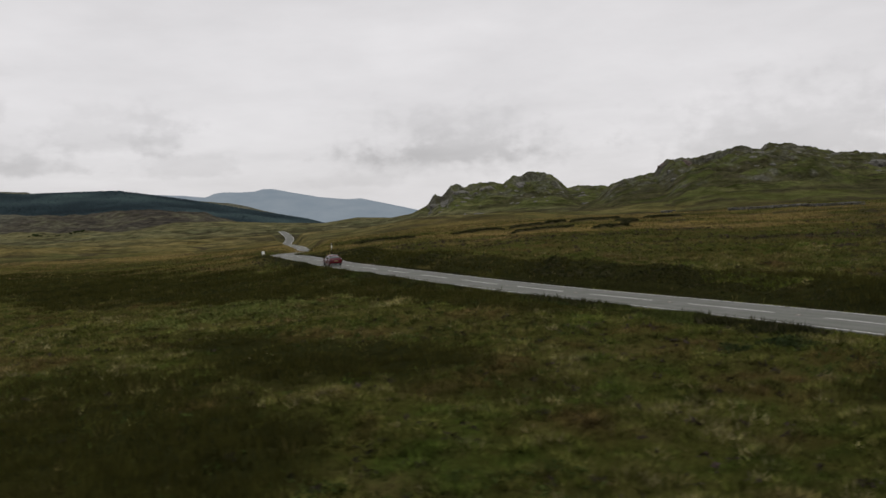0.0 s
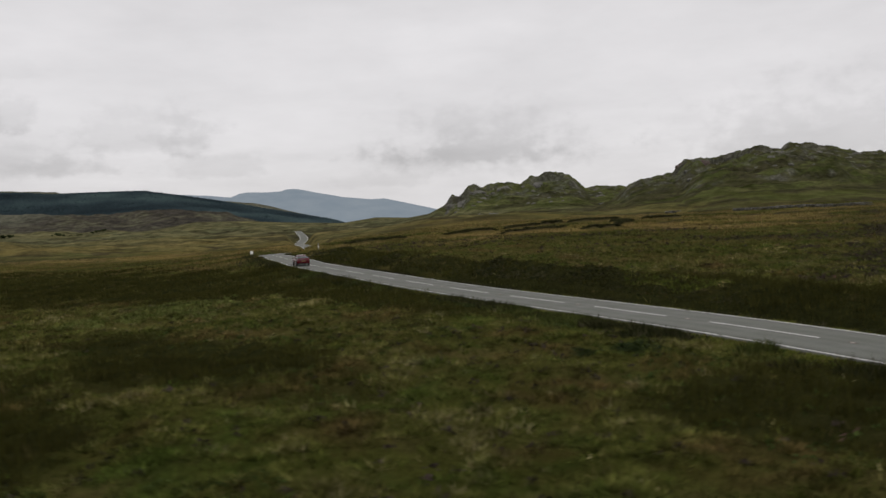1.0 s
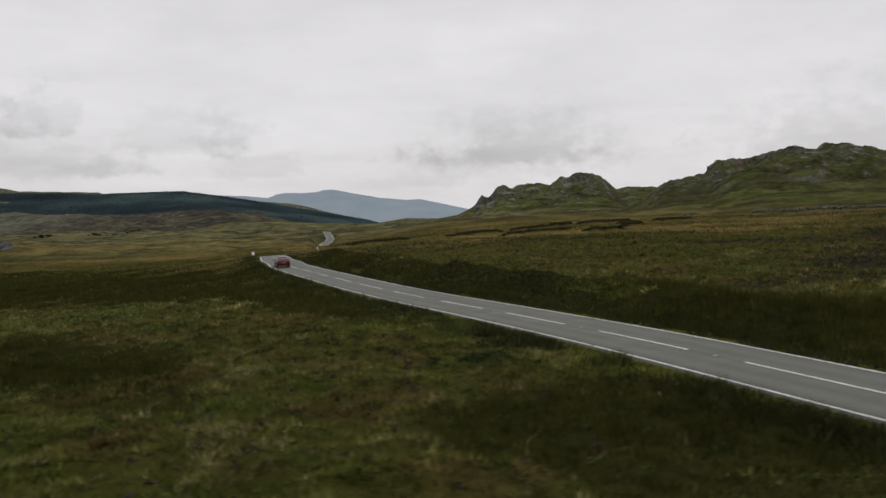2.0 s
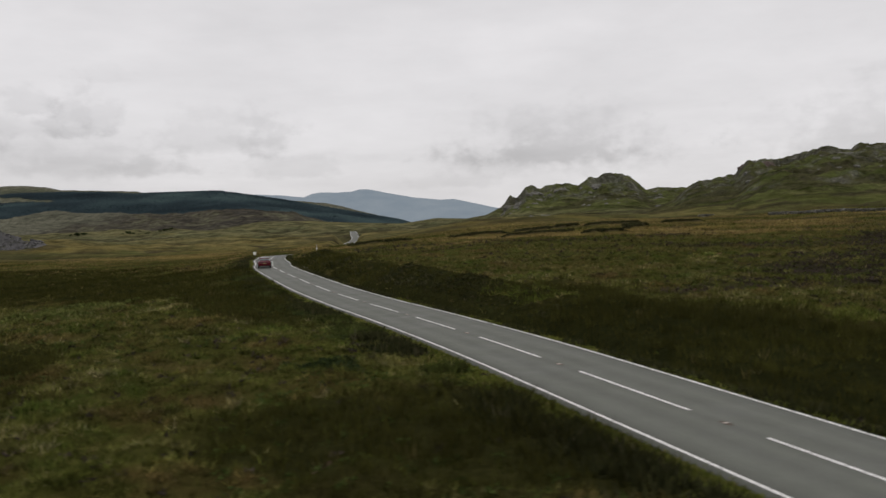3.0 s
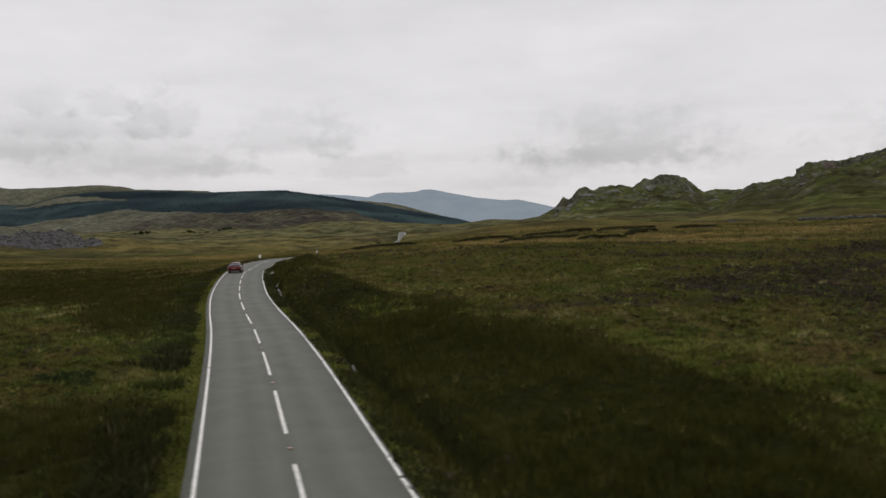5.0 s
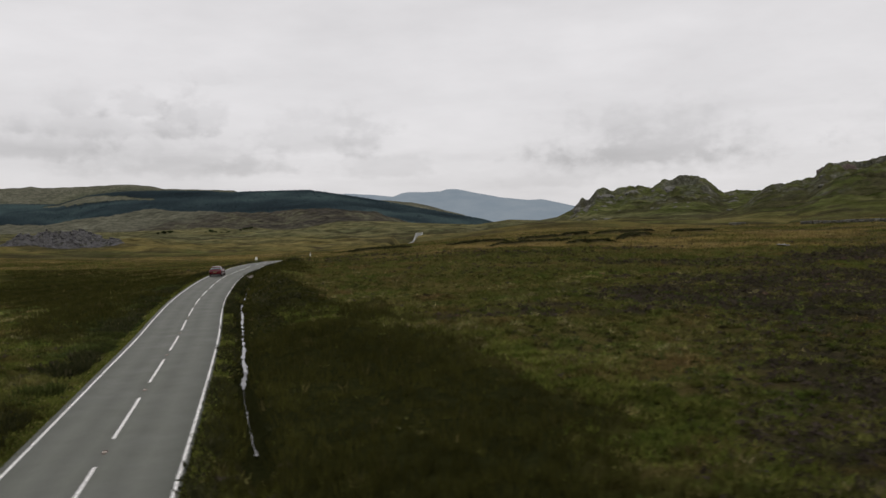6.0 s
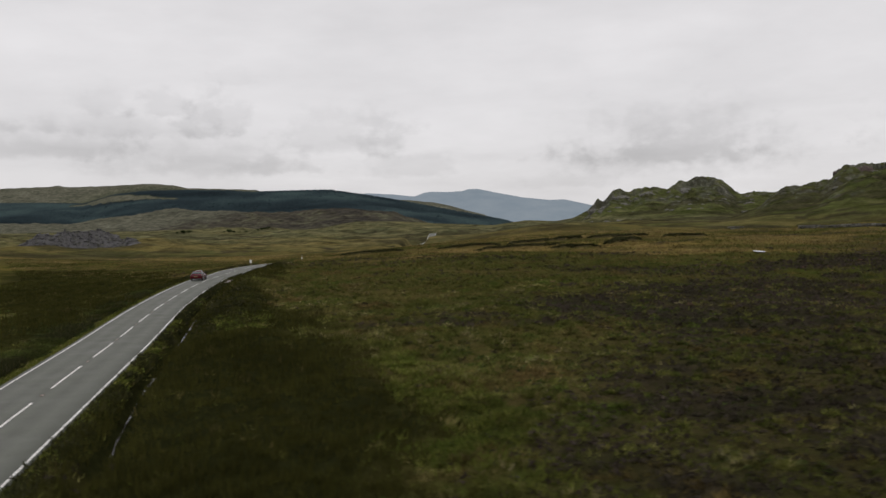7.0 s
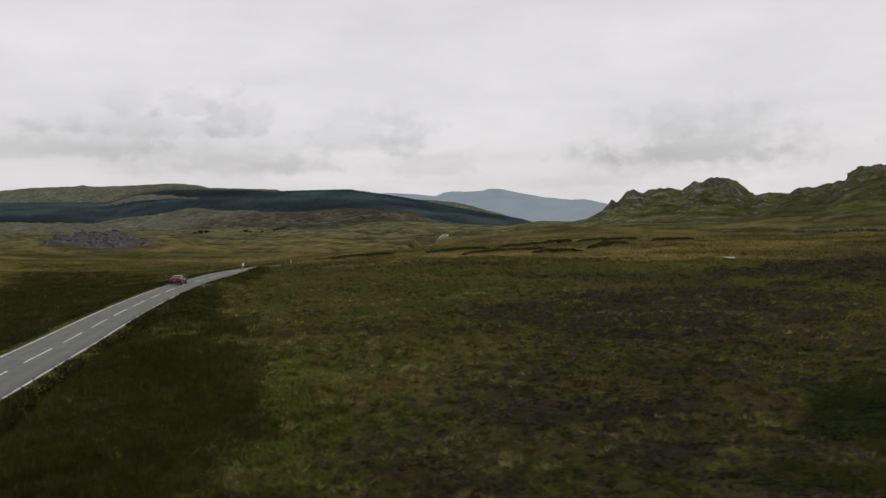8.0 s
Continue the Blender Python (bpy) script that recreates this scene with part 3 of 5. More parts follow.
HEATHER_BEDS = [(45.5, 188, 10, 2.4, 65, 0.9), (34.3, 106.3, 3.4, 0.8, 16, 0.9), (43, 109.5, 4.5, 0.8, 19, 0.9), (4, 123, 5, 0.9, 20, 0.8), (29, 111, 7, 0.8, 8, 0.7), (34.5, 139, 4.5, 1.4, 10, 0.8), (52, 81, 20, 12.5, 50, 1.0), (72.5, 134, 28, 9.5, 62, 1.0), (52, 44, 8.5, 2.7, 8, 0.95),
                (33, 61.5, 8, 1.8, 20, 0.6), (33.5, 66.7, 4, 1.2, 10, 0.7), (75, 214, 30, 5, 5, 0.9), (110, 190, 34, 9, 10, 0.9), (64, 64.5, 10, 4, 25, 0.7), (49.5, 33.6, 3, 1.2, 5, 0.9),
                (90, 120, 22, 10, 20, 0.8), (150, 330, 60, 8, 5, 0.6), (75, 420, 25, 8, 10, 0.6)]
STRAW_BEDS = [(22, 172, 34, 12, 25, 0.95), (45, 150, 30, 9, 5, 0.75), (15, 140, 26, 5, 30, 0.6), (60, 195, 30, 12, 0, 0.8), (30, 230, 60, 14, 0, 0.7), (-20, 250, 70, 9, 8, 0.8), (20, 215, 45, 9, 4, 0.8), (80, 180, 40, 6, 5, 0.6), (-140, 280, 150, 14, 172, 0.85), (-230, 420, 150, 18, 175, 0.8), (-30, 330, 70, 18, 10, 0.6), (-60, 232, 40, 5, 0, 0.8),
              (-120, 190, 60, 5, 165, 0.5), (60, 250, 60, 8, 3, 0.5)]


def covers(x, y):
    heath = bed(x, y, HEATHER_BEDS, 0.5, 4.0, 41)
    heath = np.maximum(heath, bed(x, y, HAGS, 0.30, 3.5, 48))
    heath = np.maximum(heath, 0.5 * smooth01(0.45, 0.75, fbm(x * 0.4, y * 1.5, 40, 4, 49)) * smooth01(100, 150, y) * smooth01(620, 400, y))
    heath = np.maximum(heath, 0.5 * smooth01(0.45, 0.85, fbm(x, y, 16, 4, 44)) * smooth01(10, 60, x + 0.1 * y) * smooth01(500, 200, y))
    heath = np.maximum(heath, (0.48 + 0.5 * smooth01(-0.1, 0.4, fbm(x, y * 1.6, 7, 3, 45))) * smooth01(40, 48, x) * smooth01(75, 55, y))
    rush = bed(x, y, RUSH_BEDS, 0.32, 5.0, 43)
    swell = fbm(x * 0.6, y * 1.9, 60, 3, 6)
    # painted relief shade: hollows of the far moor darkened through the heath mask
    heath = np.maximum(heath, 0.6 * smooth01(-0.15, -0.6, swell) * smooth01(190, 300, y) * smooth01(760, 520, y))
    heath = np.maximum(heath, 0.75 * smooth01(0.15, 0.45, fbm(x * 0.6, y * 1.5, 22, 5, 59, 0.6)) * smooth01(230, 300, y) * smooth01(640, 560, y) * smooth01(-60, -20, x))
    crease = np.abs(fbm(x * 0.8, y * 1.2, 55, 4, 18, 0.55)) * smooth01(260, 380, y) * smooth01(1000, 850, y) * smooth01(-40, -110, x)
    # shade painted into the creases between the hummocks, again as heath
    heath = np.maximum(heath, 0.85 * smooth01(0.14, 0.03, crease) * smooth01(260, 380, y) * smooth01(1000, 850, y) * smooth01(-40, -110, x))
    straw = bed(x, y, STRAW_BEDS, 0.5, 14.0, 46)
    # crests and swells paled through the straw mask, as painted light
    straw = np.maximum(straw, 0.7 * smooth01(0.45, 0.9, crease))
    straw = np.maximum(straw, 0.55 * smooth01(0.15, 0.6, swell) * smooth01(190, 300, y))
    straw = np.maximum(straw, 0.6 * smooth01(0.05, 0.55, fbm(x, y * 2.2, 60, 4, 47)) * smooth01(120, 200, y))
    return heath * (1 - rush), straw * (1 - rush), rush


def felled(x, y):
    """A bare wedge left in the planted forest where the timber was cut."""
    rag = 0.4 * fbm(x, y, 50, 3, 57)
    middle = 1964 - 0.29 * (x + 1383)
    half = np.interp(x, [-1900, -1600, -1383], [62, 46, 12])
    wedge = np.abs(y - middle) / half + 3 * smooth01(-1840, -1920, x) + 3 * smooth01(-1390, -1330, x)
    return smooth01(1.25, 0.75, wedge + rag)


def build_ground():
    inner = np.radians(np.arange(-57, 41, 0.125))
    outer = np.radians(np.arange(44, 302, 3.0))
    ang = np.r_[inner, outer]
    rad = 5.0 * 1.0158 ** np.arange(0, 440)
    rad = np.sort(np.r_[rad, np.arange(430, 800, 3.1)])
    rad = np.r_[0.02, rad[rad < 4880]]
    A, R = np.meshgrid(ang, rad)
    x, y = 27 + R * np.sin(A), 2 + R * np.cos(A)
    z = ground_height(x, y)
    nr, na = x.shape
    co = np.stack([x.ravel(), y.ravel(), z.ravel()], 1)
    i, j = np.meshgrid(np.arange(nr - 1), np.arange(na), indexing="ij")
    j2 = (j + 1) % na
    faces = np.stack([i * na + j, i * na + j2, (i + 1) * na + j2, (i + 1) * na + j], -1).reshape(-1, 4)[:, ::-1]
    heath, straw, rush = covers(x.ravel(), y.ravel())
    fx, fy, fz = co.T
    # the planted forest, the bare brown hill and the crags
    band = smooth01(1370, 1500, fy + 0.06 * (fx + 900)) * smooth01(-330, -420, fx)
    clearing = felled(fx, fy)
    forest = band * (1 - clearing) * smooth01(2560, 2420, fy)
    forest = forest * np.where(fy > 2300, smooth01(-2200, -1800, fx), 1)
    brown = smooth01(965, 1030, fy) * smooth01(-300, -400, fx) * smooth01(1520, 1400, fy)
    brown = brown * (1 - forest)
    moorside = 0.9 * smooth01(-640, -820, fx + 90 * fbm(fx, fy, 120, 4, 56)) * brown
    # beyond 2 km the pale mask is painted haze; nearer, moorside and clearing
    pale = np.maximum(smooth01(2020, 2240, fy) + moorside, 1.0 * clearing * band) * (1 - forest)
    slope = np.zeros_like(fz)
    up = np.nonzero((fy > 420) & (fy < 820) & (fx > -120) & (fx < 420) & (fz > 4))[0]
    slope[up] = np.hypot(wild_height(fx[up] + 3, fy[up]) - wild_height(fx[up] - 3, fy[up]), wild_height(fx[up], fy[up] + 3) - wild_height(fx[up], fy[up] - 3)) / 6
    rock = smooth01(0.55, 1.1, slope + 0.42 * fbm(fx, fy, 10, 4, 52)) * 0.7
    rock = np.maximum(rock, 0.5 * smooth01(0.42, 0.62, fbm(fx, fy, 13, 4, 53, 0.6)) * smooth01(9, 18, fz) * smooth01(480, 560, fy) * smooth01(900, 820, fy))
    rock = np.maximum(rock, 0.5 * smooth01(0.48, 0.68, fbm(fx, fy, 5.5, 3, 58, 0.6) + 0.25 * fbm(fx, fy, 40, 2, 60)) * smooth01(5, 14, fz) * smooth01(480, 560, fy) * smooth01(900, 820, fy) * smooth01(-140, -100, fx))
    scrub = smooth01(0.12, 0.5, fbm(fx, fy, 24, 5, 51, 0.65)) * smooth01(350, 480, fy) * smooth01(1000, 820, fy) * smooth01(1, 5, fz) * 0.62
    heath = np.maximum(heath, scrub)
    near = np.stack([heath, straw, rush, np.ones_like(rush)], 1)
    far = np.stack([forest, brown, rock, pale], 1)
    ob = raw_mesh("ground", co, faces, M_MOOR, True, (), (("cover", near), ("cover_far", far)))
    return tagged(ob, "rough upland moor of grass, rush and heather rising to craggy hills", "moorland", kind="structure")


build_ground()


def build_far_hills():
    xs = [-2500, -2320, -2220, -2150, -2070, -1960, -1764, -1600, -1484, -1432, -1381, -1280, -1205, -1165, -1110, -1075, -1017, -859, -703, -627, -552, -498, -400, -250]
    zs = [60, 120, 150, 163, 148, 126, 133.8, 122, 108.3, 127.5, 133, 129, 131, 142, 142, 136, 120.7, 89.3, 71, 72.6, 56, 43, 20, -20]
    gx, gy = np.meshgrid(np.linspace(-2500, -250, 260), np.linspace(3700, 4420, 40))
    d = np.where(gy < 4300, (4300 - gy) / 330, (gy - 4300) / 120)
    top = np.interp(gx, xs, zs) + fbm(gx, gy, 60, 3, 61) * 1.2
    z = -90 + (top + 90) * np.exp(-d ** 1.6) + fbm(gx, gy, 160, 4, 62) * 5 * smooth01(0.05, 0.5, d)
    n, m = gx.shape
    i, j = np.meshgrid(np.arange(n - 1), np.arange(m - 1), indexing="ij")
    f = np.stack([i * m + j, i * m + j + 1, (i + 1) * m + j + 1, (i + 1) * m + j], -1).reshape(-1, 4)
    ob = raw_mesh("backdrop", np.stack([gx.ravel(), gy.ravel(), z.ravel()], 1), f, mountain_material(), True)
    return tagged(ob, "mountain range far beyond the valley, pale blue from painted haze", "mountains", kind="structure")


build_far_hills()


# ---- the road ----
def ribbon(name, s_values, offsets, up, material, parent=None, across=False):
    """A strip along the road: offsets to the left of the centre line, from one side to the other."""
    s = np.asarray(s_values, float)
    co = np.stack([along(s, np.full(len(s), o), u) for o, u in zip(offsets, up)], 1)
    n, m = co.shape[:2]
    i, j = np.meshgrid(np.arange(n - 1), np.arange(m - 1), indexing="ij")
    f = np.stack([i * m + j, i * m + j + 1, (i + 1) * m + j + 1, (i + 1) * m + j], -1).reshape(-1, 4)[:, ::-1]
    t = np.tile(np.linspace(0, 1, m), n)
    ob = raw_mesh(name, co.reshape(-1, 3), f[:, ::-1], material, False, (("across", t),) if across else ())
    ob.parent = parent
    return ob


def build_road():
    s = np.arange(4, len(LINE) - 4, 1.0)
    edge = HALF + 0.30
    offs = np.linspace(edge, -edge + 0.15, 15)
    up = [-0.25] + [0.035 * (1 - (o / edge) ** 2) for o in offs[1:-1]] + [-0.25]
    offs[1], offs[-2] = edge - 0.02, offs[-1] + 0.02
    road = ribbon("road", s, offs, up, M_ASPHALT, None, True)
    tagged(road, "narrow grey asphalt moorland road with worn wheel tracks", "road", kind="structure")
    # edge lines, broken here and there by wear
    for side in (1, -1):
        start = 8.0
        rng = random.Random(7 + side)
        while start < 700:
            length = 69.3 if side < 0 and start == 8.0 else rng.choice((24, 38, 52))
            ss = np.linspace(start, start + length - rng.choice((0.25, 0.35, 0.15)), int(length))
            o, half = side * HALF, 0.05 if start < 380 else 0.09
            mark = ribbon("edge_line", ss, [o + half, o - half], [0.016, 0.016], M_PAINT, road)
            tagged(mark, "worn white edge line")
            start += length
    for k in range(1, 60):
        a = DASH_START + 9 * k
        if a < 6 or a > 500:
            continue
        mark = ribbon("centre_mark", np.linspace(a, a + 6, 7), [0.055, -0.055], [0.043, 0.043], M_PAINT, road)
        tagged(mark, "white centre line dash")
        if a < 200:
            bm = bmesh.new()
            bmesh.ops.create_cube(bm, size=1.0)
            bmesh.ops.scale(bm, vec=(0.10, 0.13, 0.024), verts=bm.verts)
            bmesh.ops.bevel(bm, geom=bm.edges[:], offset=0.012, segments=1, affect="EDGES")
            p = along(np.array([a - 1.5]), np.array([0.0]), 0.045)[0]
            t = TAN[int(a - 1.5)]
            bmesh.ops.rotate(bm, verts=bm.verts, matrix=Matrix.Rotation(math.atan2(t[1], t[0]), 3, "Z"))
            bmesh.ops.translate(bm, verts=bm.verts, vec=Vector(p))
            part("road_stud", bm, M_STUD, road, "pale reflecting road stud")
            bm = bmesh.new()
            ring = [bm.verts.new((1.0 * k2 * math.cos(q), 0.34 * k2 * math.sin(q), 0)) for q, k2 in [(i * 0.449, 0.26 + 0.10 * noise.noise(Vector((i * 0.7, a, 0)))) for i in range(14)]]
            bm.faces.new(ring)
            bmesh.ops.rotate(bm, verts=bm.verts, matrix=Matrix.Rotation(math.atan2(t[1], t[0]), 3, "Z"))
            bmesh.ops.translate(bm, verts=bm.verts, vec=Vector(p) - Vector((0, 0, 0.006)))
            part("stud_stain", bm, M_STAIN, road, "rusty brown stain round a road stud")
    return road


build_road()


def gravel_patch():
    """A worn lay-by of pinkish grit on the inside of the bend."""
    s0 = float(np.argmin(np.linalg.norm(LINE[:, :2] - [-16.0, 103.0], axis=1)))
    s = np.linspace(s0 - 6, s0 + 6, 25)
    out = 0.15 + 1.1 * np.sin(np.linspace(0, math.pi, 25)) ** 0.8 * (1 + 0.25 * fbm(s, 0 * s, 2.0, 3, 99))
    rows = [along(s, -(HALF + 0.12) - out * f, 0.0) for f in np.linspace(0, 1, 5)]
    co = np.stack(rows, 1)
    co[:, :, 2] += 0.01 + 0.03 * fbm(co[:, :, 0], co[:, :, 1], 0.8, 3, 100) * np.linspace(0, 1, 5)
    n, m = co.shape[:2]
    i, j = np.meshgrid(np.arange(n - 1), np.arange(m - 1), indexing="ij")
    f = np.stack([i * m + j, i * m + j + 1, (i + 1) * m + j + 1, (i + 1) * m + j], -1).reshape(-1, 4)
    return tagged(raw_mesh("gravel_verge", co.reshape(-1, 3), f, M_GRAVEL, True), "pinkish worn gravel beside the road at the bend", "gravel", kind="structure")


gravel_patch()


SIGN_L, SIGN_R = (-42.25, 158.3, -1.22), (-28.1, 154.6, 0.02)
CAR_S = float(np.argmin(np.linalg.norm(LINE[:, :2] - [-17.7, 105.2], axis=1))) + 2.2


# ---- plants of the moor ----
def view_wedge(n, near, far, rng):
    """Places over the stretch of moor that the flight looks at, thinning with distance."""
    y = near * (far / near) ** rng.random(n)
    lo = np.minimum(-0.62 * y - 4, 59 - 1.11 * (y - 11))
    hi = np.maximum(59 + 0.19 * (y - 11), 0.5 * y + 5)
    x = lo + (hi - lo) * rng.random(n)
    keep = y > 13 + 0.2 * np.maximum(x, 0)
    return x[keep], y[keep]


def blades(name, x, y, count, length, width, lean, radius, material, value, rng, label, category, bend=0.35):
    """Tufts of narrow leaves, each leaf a curved pair of triangles' outline; length, width and radius per tuft."""
    n = len(x)
    z = ground_height(x, y)
    length, width, radius = [np.broadcast_to(np.asarray(v, float), (n,)) for v in (length, width, radius)]
    az = rng.random((n, count)) * 2 * np.pi
    r = np.sqrt(rng.random((n, count))) * radius[:, None]
    bx, by = x[:, None] + np.cos(az) * r, y[:, None] + np.sin(az) * r
    az2 = az + rng.normal(0, 0.7, (n, count))
    L = length[:, None] * rng.uniform(0.55, 1.15, (n, count))
    tilt = np.abs(rng.normal(lean, lean * 0.5, (n, count)))
    out, up = L * np.sin(tilt), L * np.cos(tilt)
    side = rng.random((n, count)) * np.pi
    hw = width[:, None] * rng.uniform(0.6, 1.3, (n, count)) / 2
    sx, sy = np.cos(side) * hw, np.sin(side) * hw
    zb = z[:, None] - 0.05
    base1 = np.stack([bx - sx, by - sy, zb + 0 * bx], -1)
    base2 = np.stack([bx + sx, by + sy, zb + 0 * bx], -1)
    tip = np.stack([bx + np.cos(az2) * out, by + np.sin(az2) * out, zb + up], -1)
    co = np.stack([base1, base2, tip], 2).reshape(-1, 3)
    f = np.arange(len(co)).reshape(-1, 3)
    val = np.repeat(np.clip(value, 0, 1), count * 3)
    ob = raw_mesh(name, co, f, material, False, (("plant", val),))
    return tagged(ob, label, category, kind="stuff")


def sprigs(name, x, y, count, size, material, value, rng, label, category, leaf=0.30):
    """Low domed bushes of small twiggy leaves."""
    n = len(x)
    z = ground_height(x, y)
    size = np.broadcast_to(np.asarray(size, float), (n,))
    v = rng.normal(0, 1, (n, count, 3))
    v /= np.linalg.norm(v, axis=2)[:, :, None]
    v[:, :, 2] = np.abs(v[:, :, 2])
    rad = size[:, None, None] * rng.uniform(0.45, 1.0, (n, count, 1))
    c = np.stack([x, y, z - 0.03], 1)[:, None, :] + v * rad * np.array([1, 1, 0.75])
    a = rng.normal(0, 1, (n, count, 3)) * size[:, None, None] * leaf
    b = rng.normal(0, 1, (n, count, 3)) * size[:, None, None] * leaf
    co = np.stack([c - a * 0.6, c + a * 0.6 - b * 0.2, c + b], 2).reshape(-1, 3)
    f = np.arange(len(co)).reshape(-1, 3)
    val = np.repeat(np.clip(value, 0, 1), count * 3)
    ob = raw_mesh(name, co, f, material, False, (("plant", val),))
    return tagged(ob, label, category, kind="stuff")


def off_road(x, y, clear=2.95):
    d, s, _ = road_frame(x, y)
    wet = ((x - 57.9) / 2.2) ** 2 + ((y - 144.4) / 5.0) ** 2 < 1
    return (np.abs(d) > clear) & ~wet & ~((np.abs(d - ditch_offset(s)) < 0.42) & (s > 78) & (s < 160))


def plant_moor():
    rng = np.random.default_rng(3)
    x, y = view_wedge(100000, 14, 300, rng)
    heath, straw, rush = covers(x, y)
    patch = fbm(x, y, 3.2, 3, 71)
    keep = off_road(x, y) & (rng.random(len(x)) > 0.92 * rush + 0.55 * heath) & (bed(x, y, HAGS, 0.30, 3.5, 48) < 0.25)
    x, y, straw, patch, rush = x[keep], y[keep], straw[keep], patch[keep], rush[keep]
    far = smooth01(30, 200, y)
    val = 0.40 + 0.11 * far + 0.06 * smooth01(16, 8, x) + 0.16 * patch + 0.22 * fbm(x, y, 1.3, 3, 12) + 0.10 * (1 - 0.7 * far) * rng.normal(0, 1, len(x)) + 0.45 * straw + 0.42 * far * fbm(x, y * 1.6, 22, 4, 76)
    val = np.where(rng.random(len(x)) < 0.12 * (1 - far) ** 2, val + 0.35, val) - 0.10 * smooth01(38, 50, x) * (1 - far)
    val = np.where(rng.random(len(x)) < 0.012 * (1 - far) ** 3, 0.97, val)
    near = y < 75
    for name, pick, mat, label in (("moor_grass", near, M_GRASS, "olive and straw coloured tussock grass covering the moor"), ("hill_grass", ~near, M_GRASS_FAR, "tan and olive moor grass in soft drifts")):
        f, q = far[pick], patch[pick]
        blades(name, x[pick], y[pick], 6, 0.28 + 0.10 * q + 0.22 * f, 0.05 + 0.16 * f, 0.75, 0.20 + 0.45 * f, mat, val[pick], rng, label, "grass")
    # fresh yellow-green grass along the drier edges
    x, y = rng.uniform(10, 50, 60000), rng.uniform(28, 70, 60000)
    ok = off_road(x, y, 5.5) & (rng.random(len(x)) < 0.75 * bed(x, y, GREEN_BEDS, 0.7, 3.0, 89))
    x, y = x[ok], y[ok]
    blades("fresh_grass", x, y, 9, 0.30 + 0.1 * rng.random(len(x)), 0.06, 0.9, 0.18, M_VERGE, 0.35 + 0.4 * fbm(x, y, 1.2, 3, 90) + 0.2 * rng.normal(0, 1, len(x)), rng, "fresh yellow-green grass edging the rushes", "grass")
    x, y = rng.uniform(5, 68, 90000), rng.uniform(30, 58, 90000)
    ok = off_road(x, y, 4.5) & (rng.random(len(x)) < 0.6 * bed(x, y, SCRUB_BEDS, 0.5, 2.5, 92))
    x, y = x[ok], y[ok]
    sprigs("leafy_scrub", x, y, 26, 0.20 + 0.16 * rng.random(len(x)), M_BUSH, 0.5 + 0.5 * fbm(x, y, 1.5, 2, 93), rng, "low dark green leafy scrub in a wet hollow", "shrubs", 0.17)
    # taller tussocks, thick on the little rises and absent from the hollows
    x, y = view_wedge(80000, 14, 95, rng)
    heath, straw, rush = covers(x, y)
    rise = fbm(x, y, 1.3, 3, 12)
    keep = off_road(x, y, 4.2) & (rng.random(len(x)) > 1.6 * rush + 0.6 * heath) & (rise + 0.3 * rng.normal(0, 1, len(x)) > 0.12)
    x, y, straw, rise = x[keep], y[keep], straw[keep], rise[keep]
    far = smooth01(30, 200, y)
    val = 0.58 + 0.02 * far - 0.20 * smooth01(38, 50, x) * smooth01(80, 55, y) + 0.06 * smooth01(16, 8, x) + 0.24 * fbm(x, y, 3.2, 3, 71) + 0.19 * (1 - 0.6 * far) * rng.normal(0, 1, len(x)) + 0.4 * straw + 0.42 * far * fbm(x, y * 1.6, 22, 4, 76)
    blades("tussocks", x, y, 22, 0.25 + 0.13 * rng.random(len(x)) + 0.2 * far, 0.05 + 0.09 * far, 0.95, 0.17 + 0.2 * far, M_GRASS, val, rng,
           "shaggy domed tussocks of purple moor grass", "grass")
    x, y = view_wedge(100000, 14, 190, rng)
    heath, straw, rush = covers(x, y)
    keep = off_road(x, y) & (rng.random(len(x)) < rush)
    x, y = x[keep], y[keep]
    far = smooth01(30, 160, y)
    pale = rng.random(len(x)) < 0.010
    blades("rushes", x, y, 8, 0.44 + 0.2 * fbm(x, y, 6, 2, 73), 0.035 + 0.10 * far, 0.32, 0.22 + 0.3 * far, M_RUSH, np.where(pale, 0.97, rng.uniform(0.1, 0.8, len(x))), rng,
           "dark green beds of soft rush on wet ground", "rushes")
    x, y = view_wedge(80000, 14, 170, rng)
    heath, straw, rush = covers(x, y)
    keep = off_road(x, y) & (rng.random(len(x)) < np.maximum(heath, 0.04 * (1 - rush)) * smooth01(170, 110, y))
    x, y, heath = x[keep], y[keep], heath[keep]
    sprigs("heather", x, y, 14, 0.17 + 0.10 * rng.random(len(x)) + 0.28 * smooth01(60, 200, y), M_HEATHER, 0.5 + 0.3 * fbm(x, y, 5, 2, 75) + 0.1 * rng.normal(0, 1, len(x)), rng,
           "purplish brown heather in low clumps", "heather")
    x, y = view_wedge(26000, 14, 120, rng)
    heath, straw, rush = covers(x, y)
    keep = off_road(x, y) & (fbm(x, y, 4.5, 3, 77) > 0.35) & (rng.random(len(x)) > rush)
    x, y = x[keep], y[keep]
    sprigs("bilberry", x, y, 20, 0.16 + 0.12 * rng.random(len(x)), M_FERN, rng.random(len(x)), rng, "fresh green bilberry and moss among the grass", "shrubs", 0.2)
    t = (rng.random((len(HAGS), 460, 2)) * 2 - 1) * np.array([1.0, 0.8])
    hx, hy = [], []
    for (cx, cy, a, b, bearing, _), q in zip(HAGS, t):
        c, sn = math.cos(radians(bearing)), math.sin(radians(bearing))
        hx.append(cx + q[:, 0] * a * c - q[:, 1] * b * sn)
        hy.append(cy + q[:, 0] * a * sn + q[:, 1] * b * c)
    x, y = np.concatenate(hx), np.concatenate(hy)
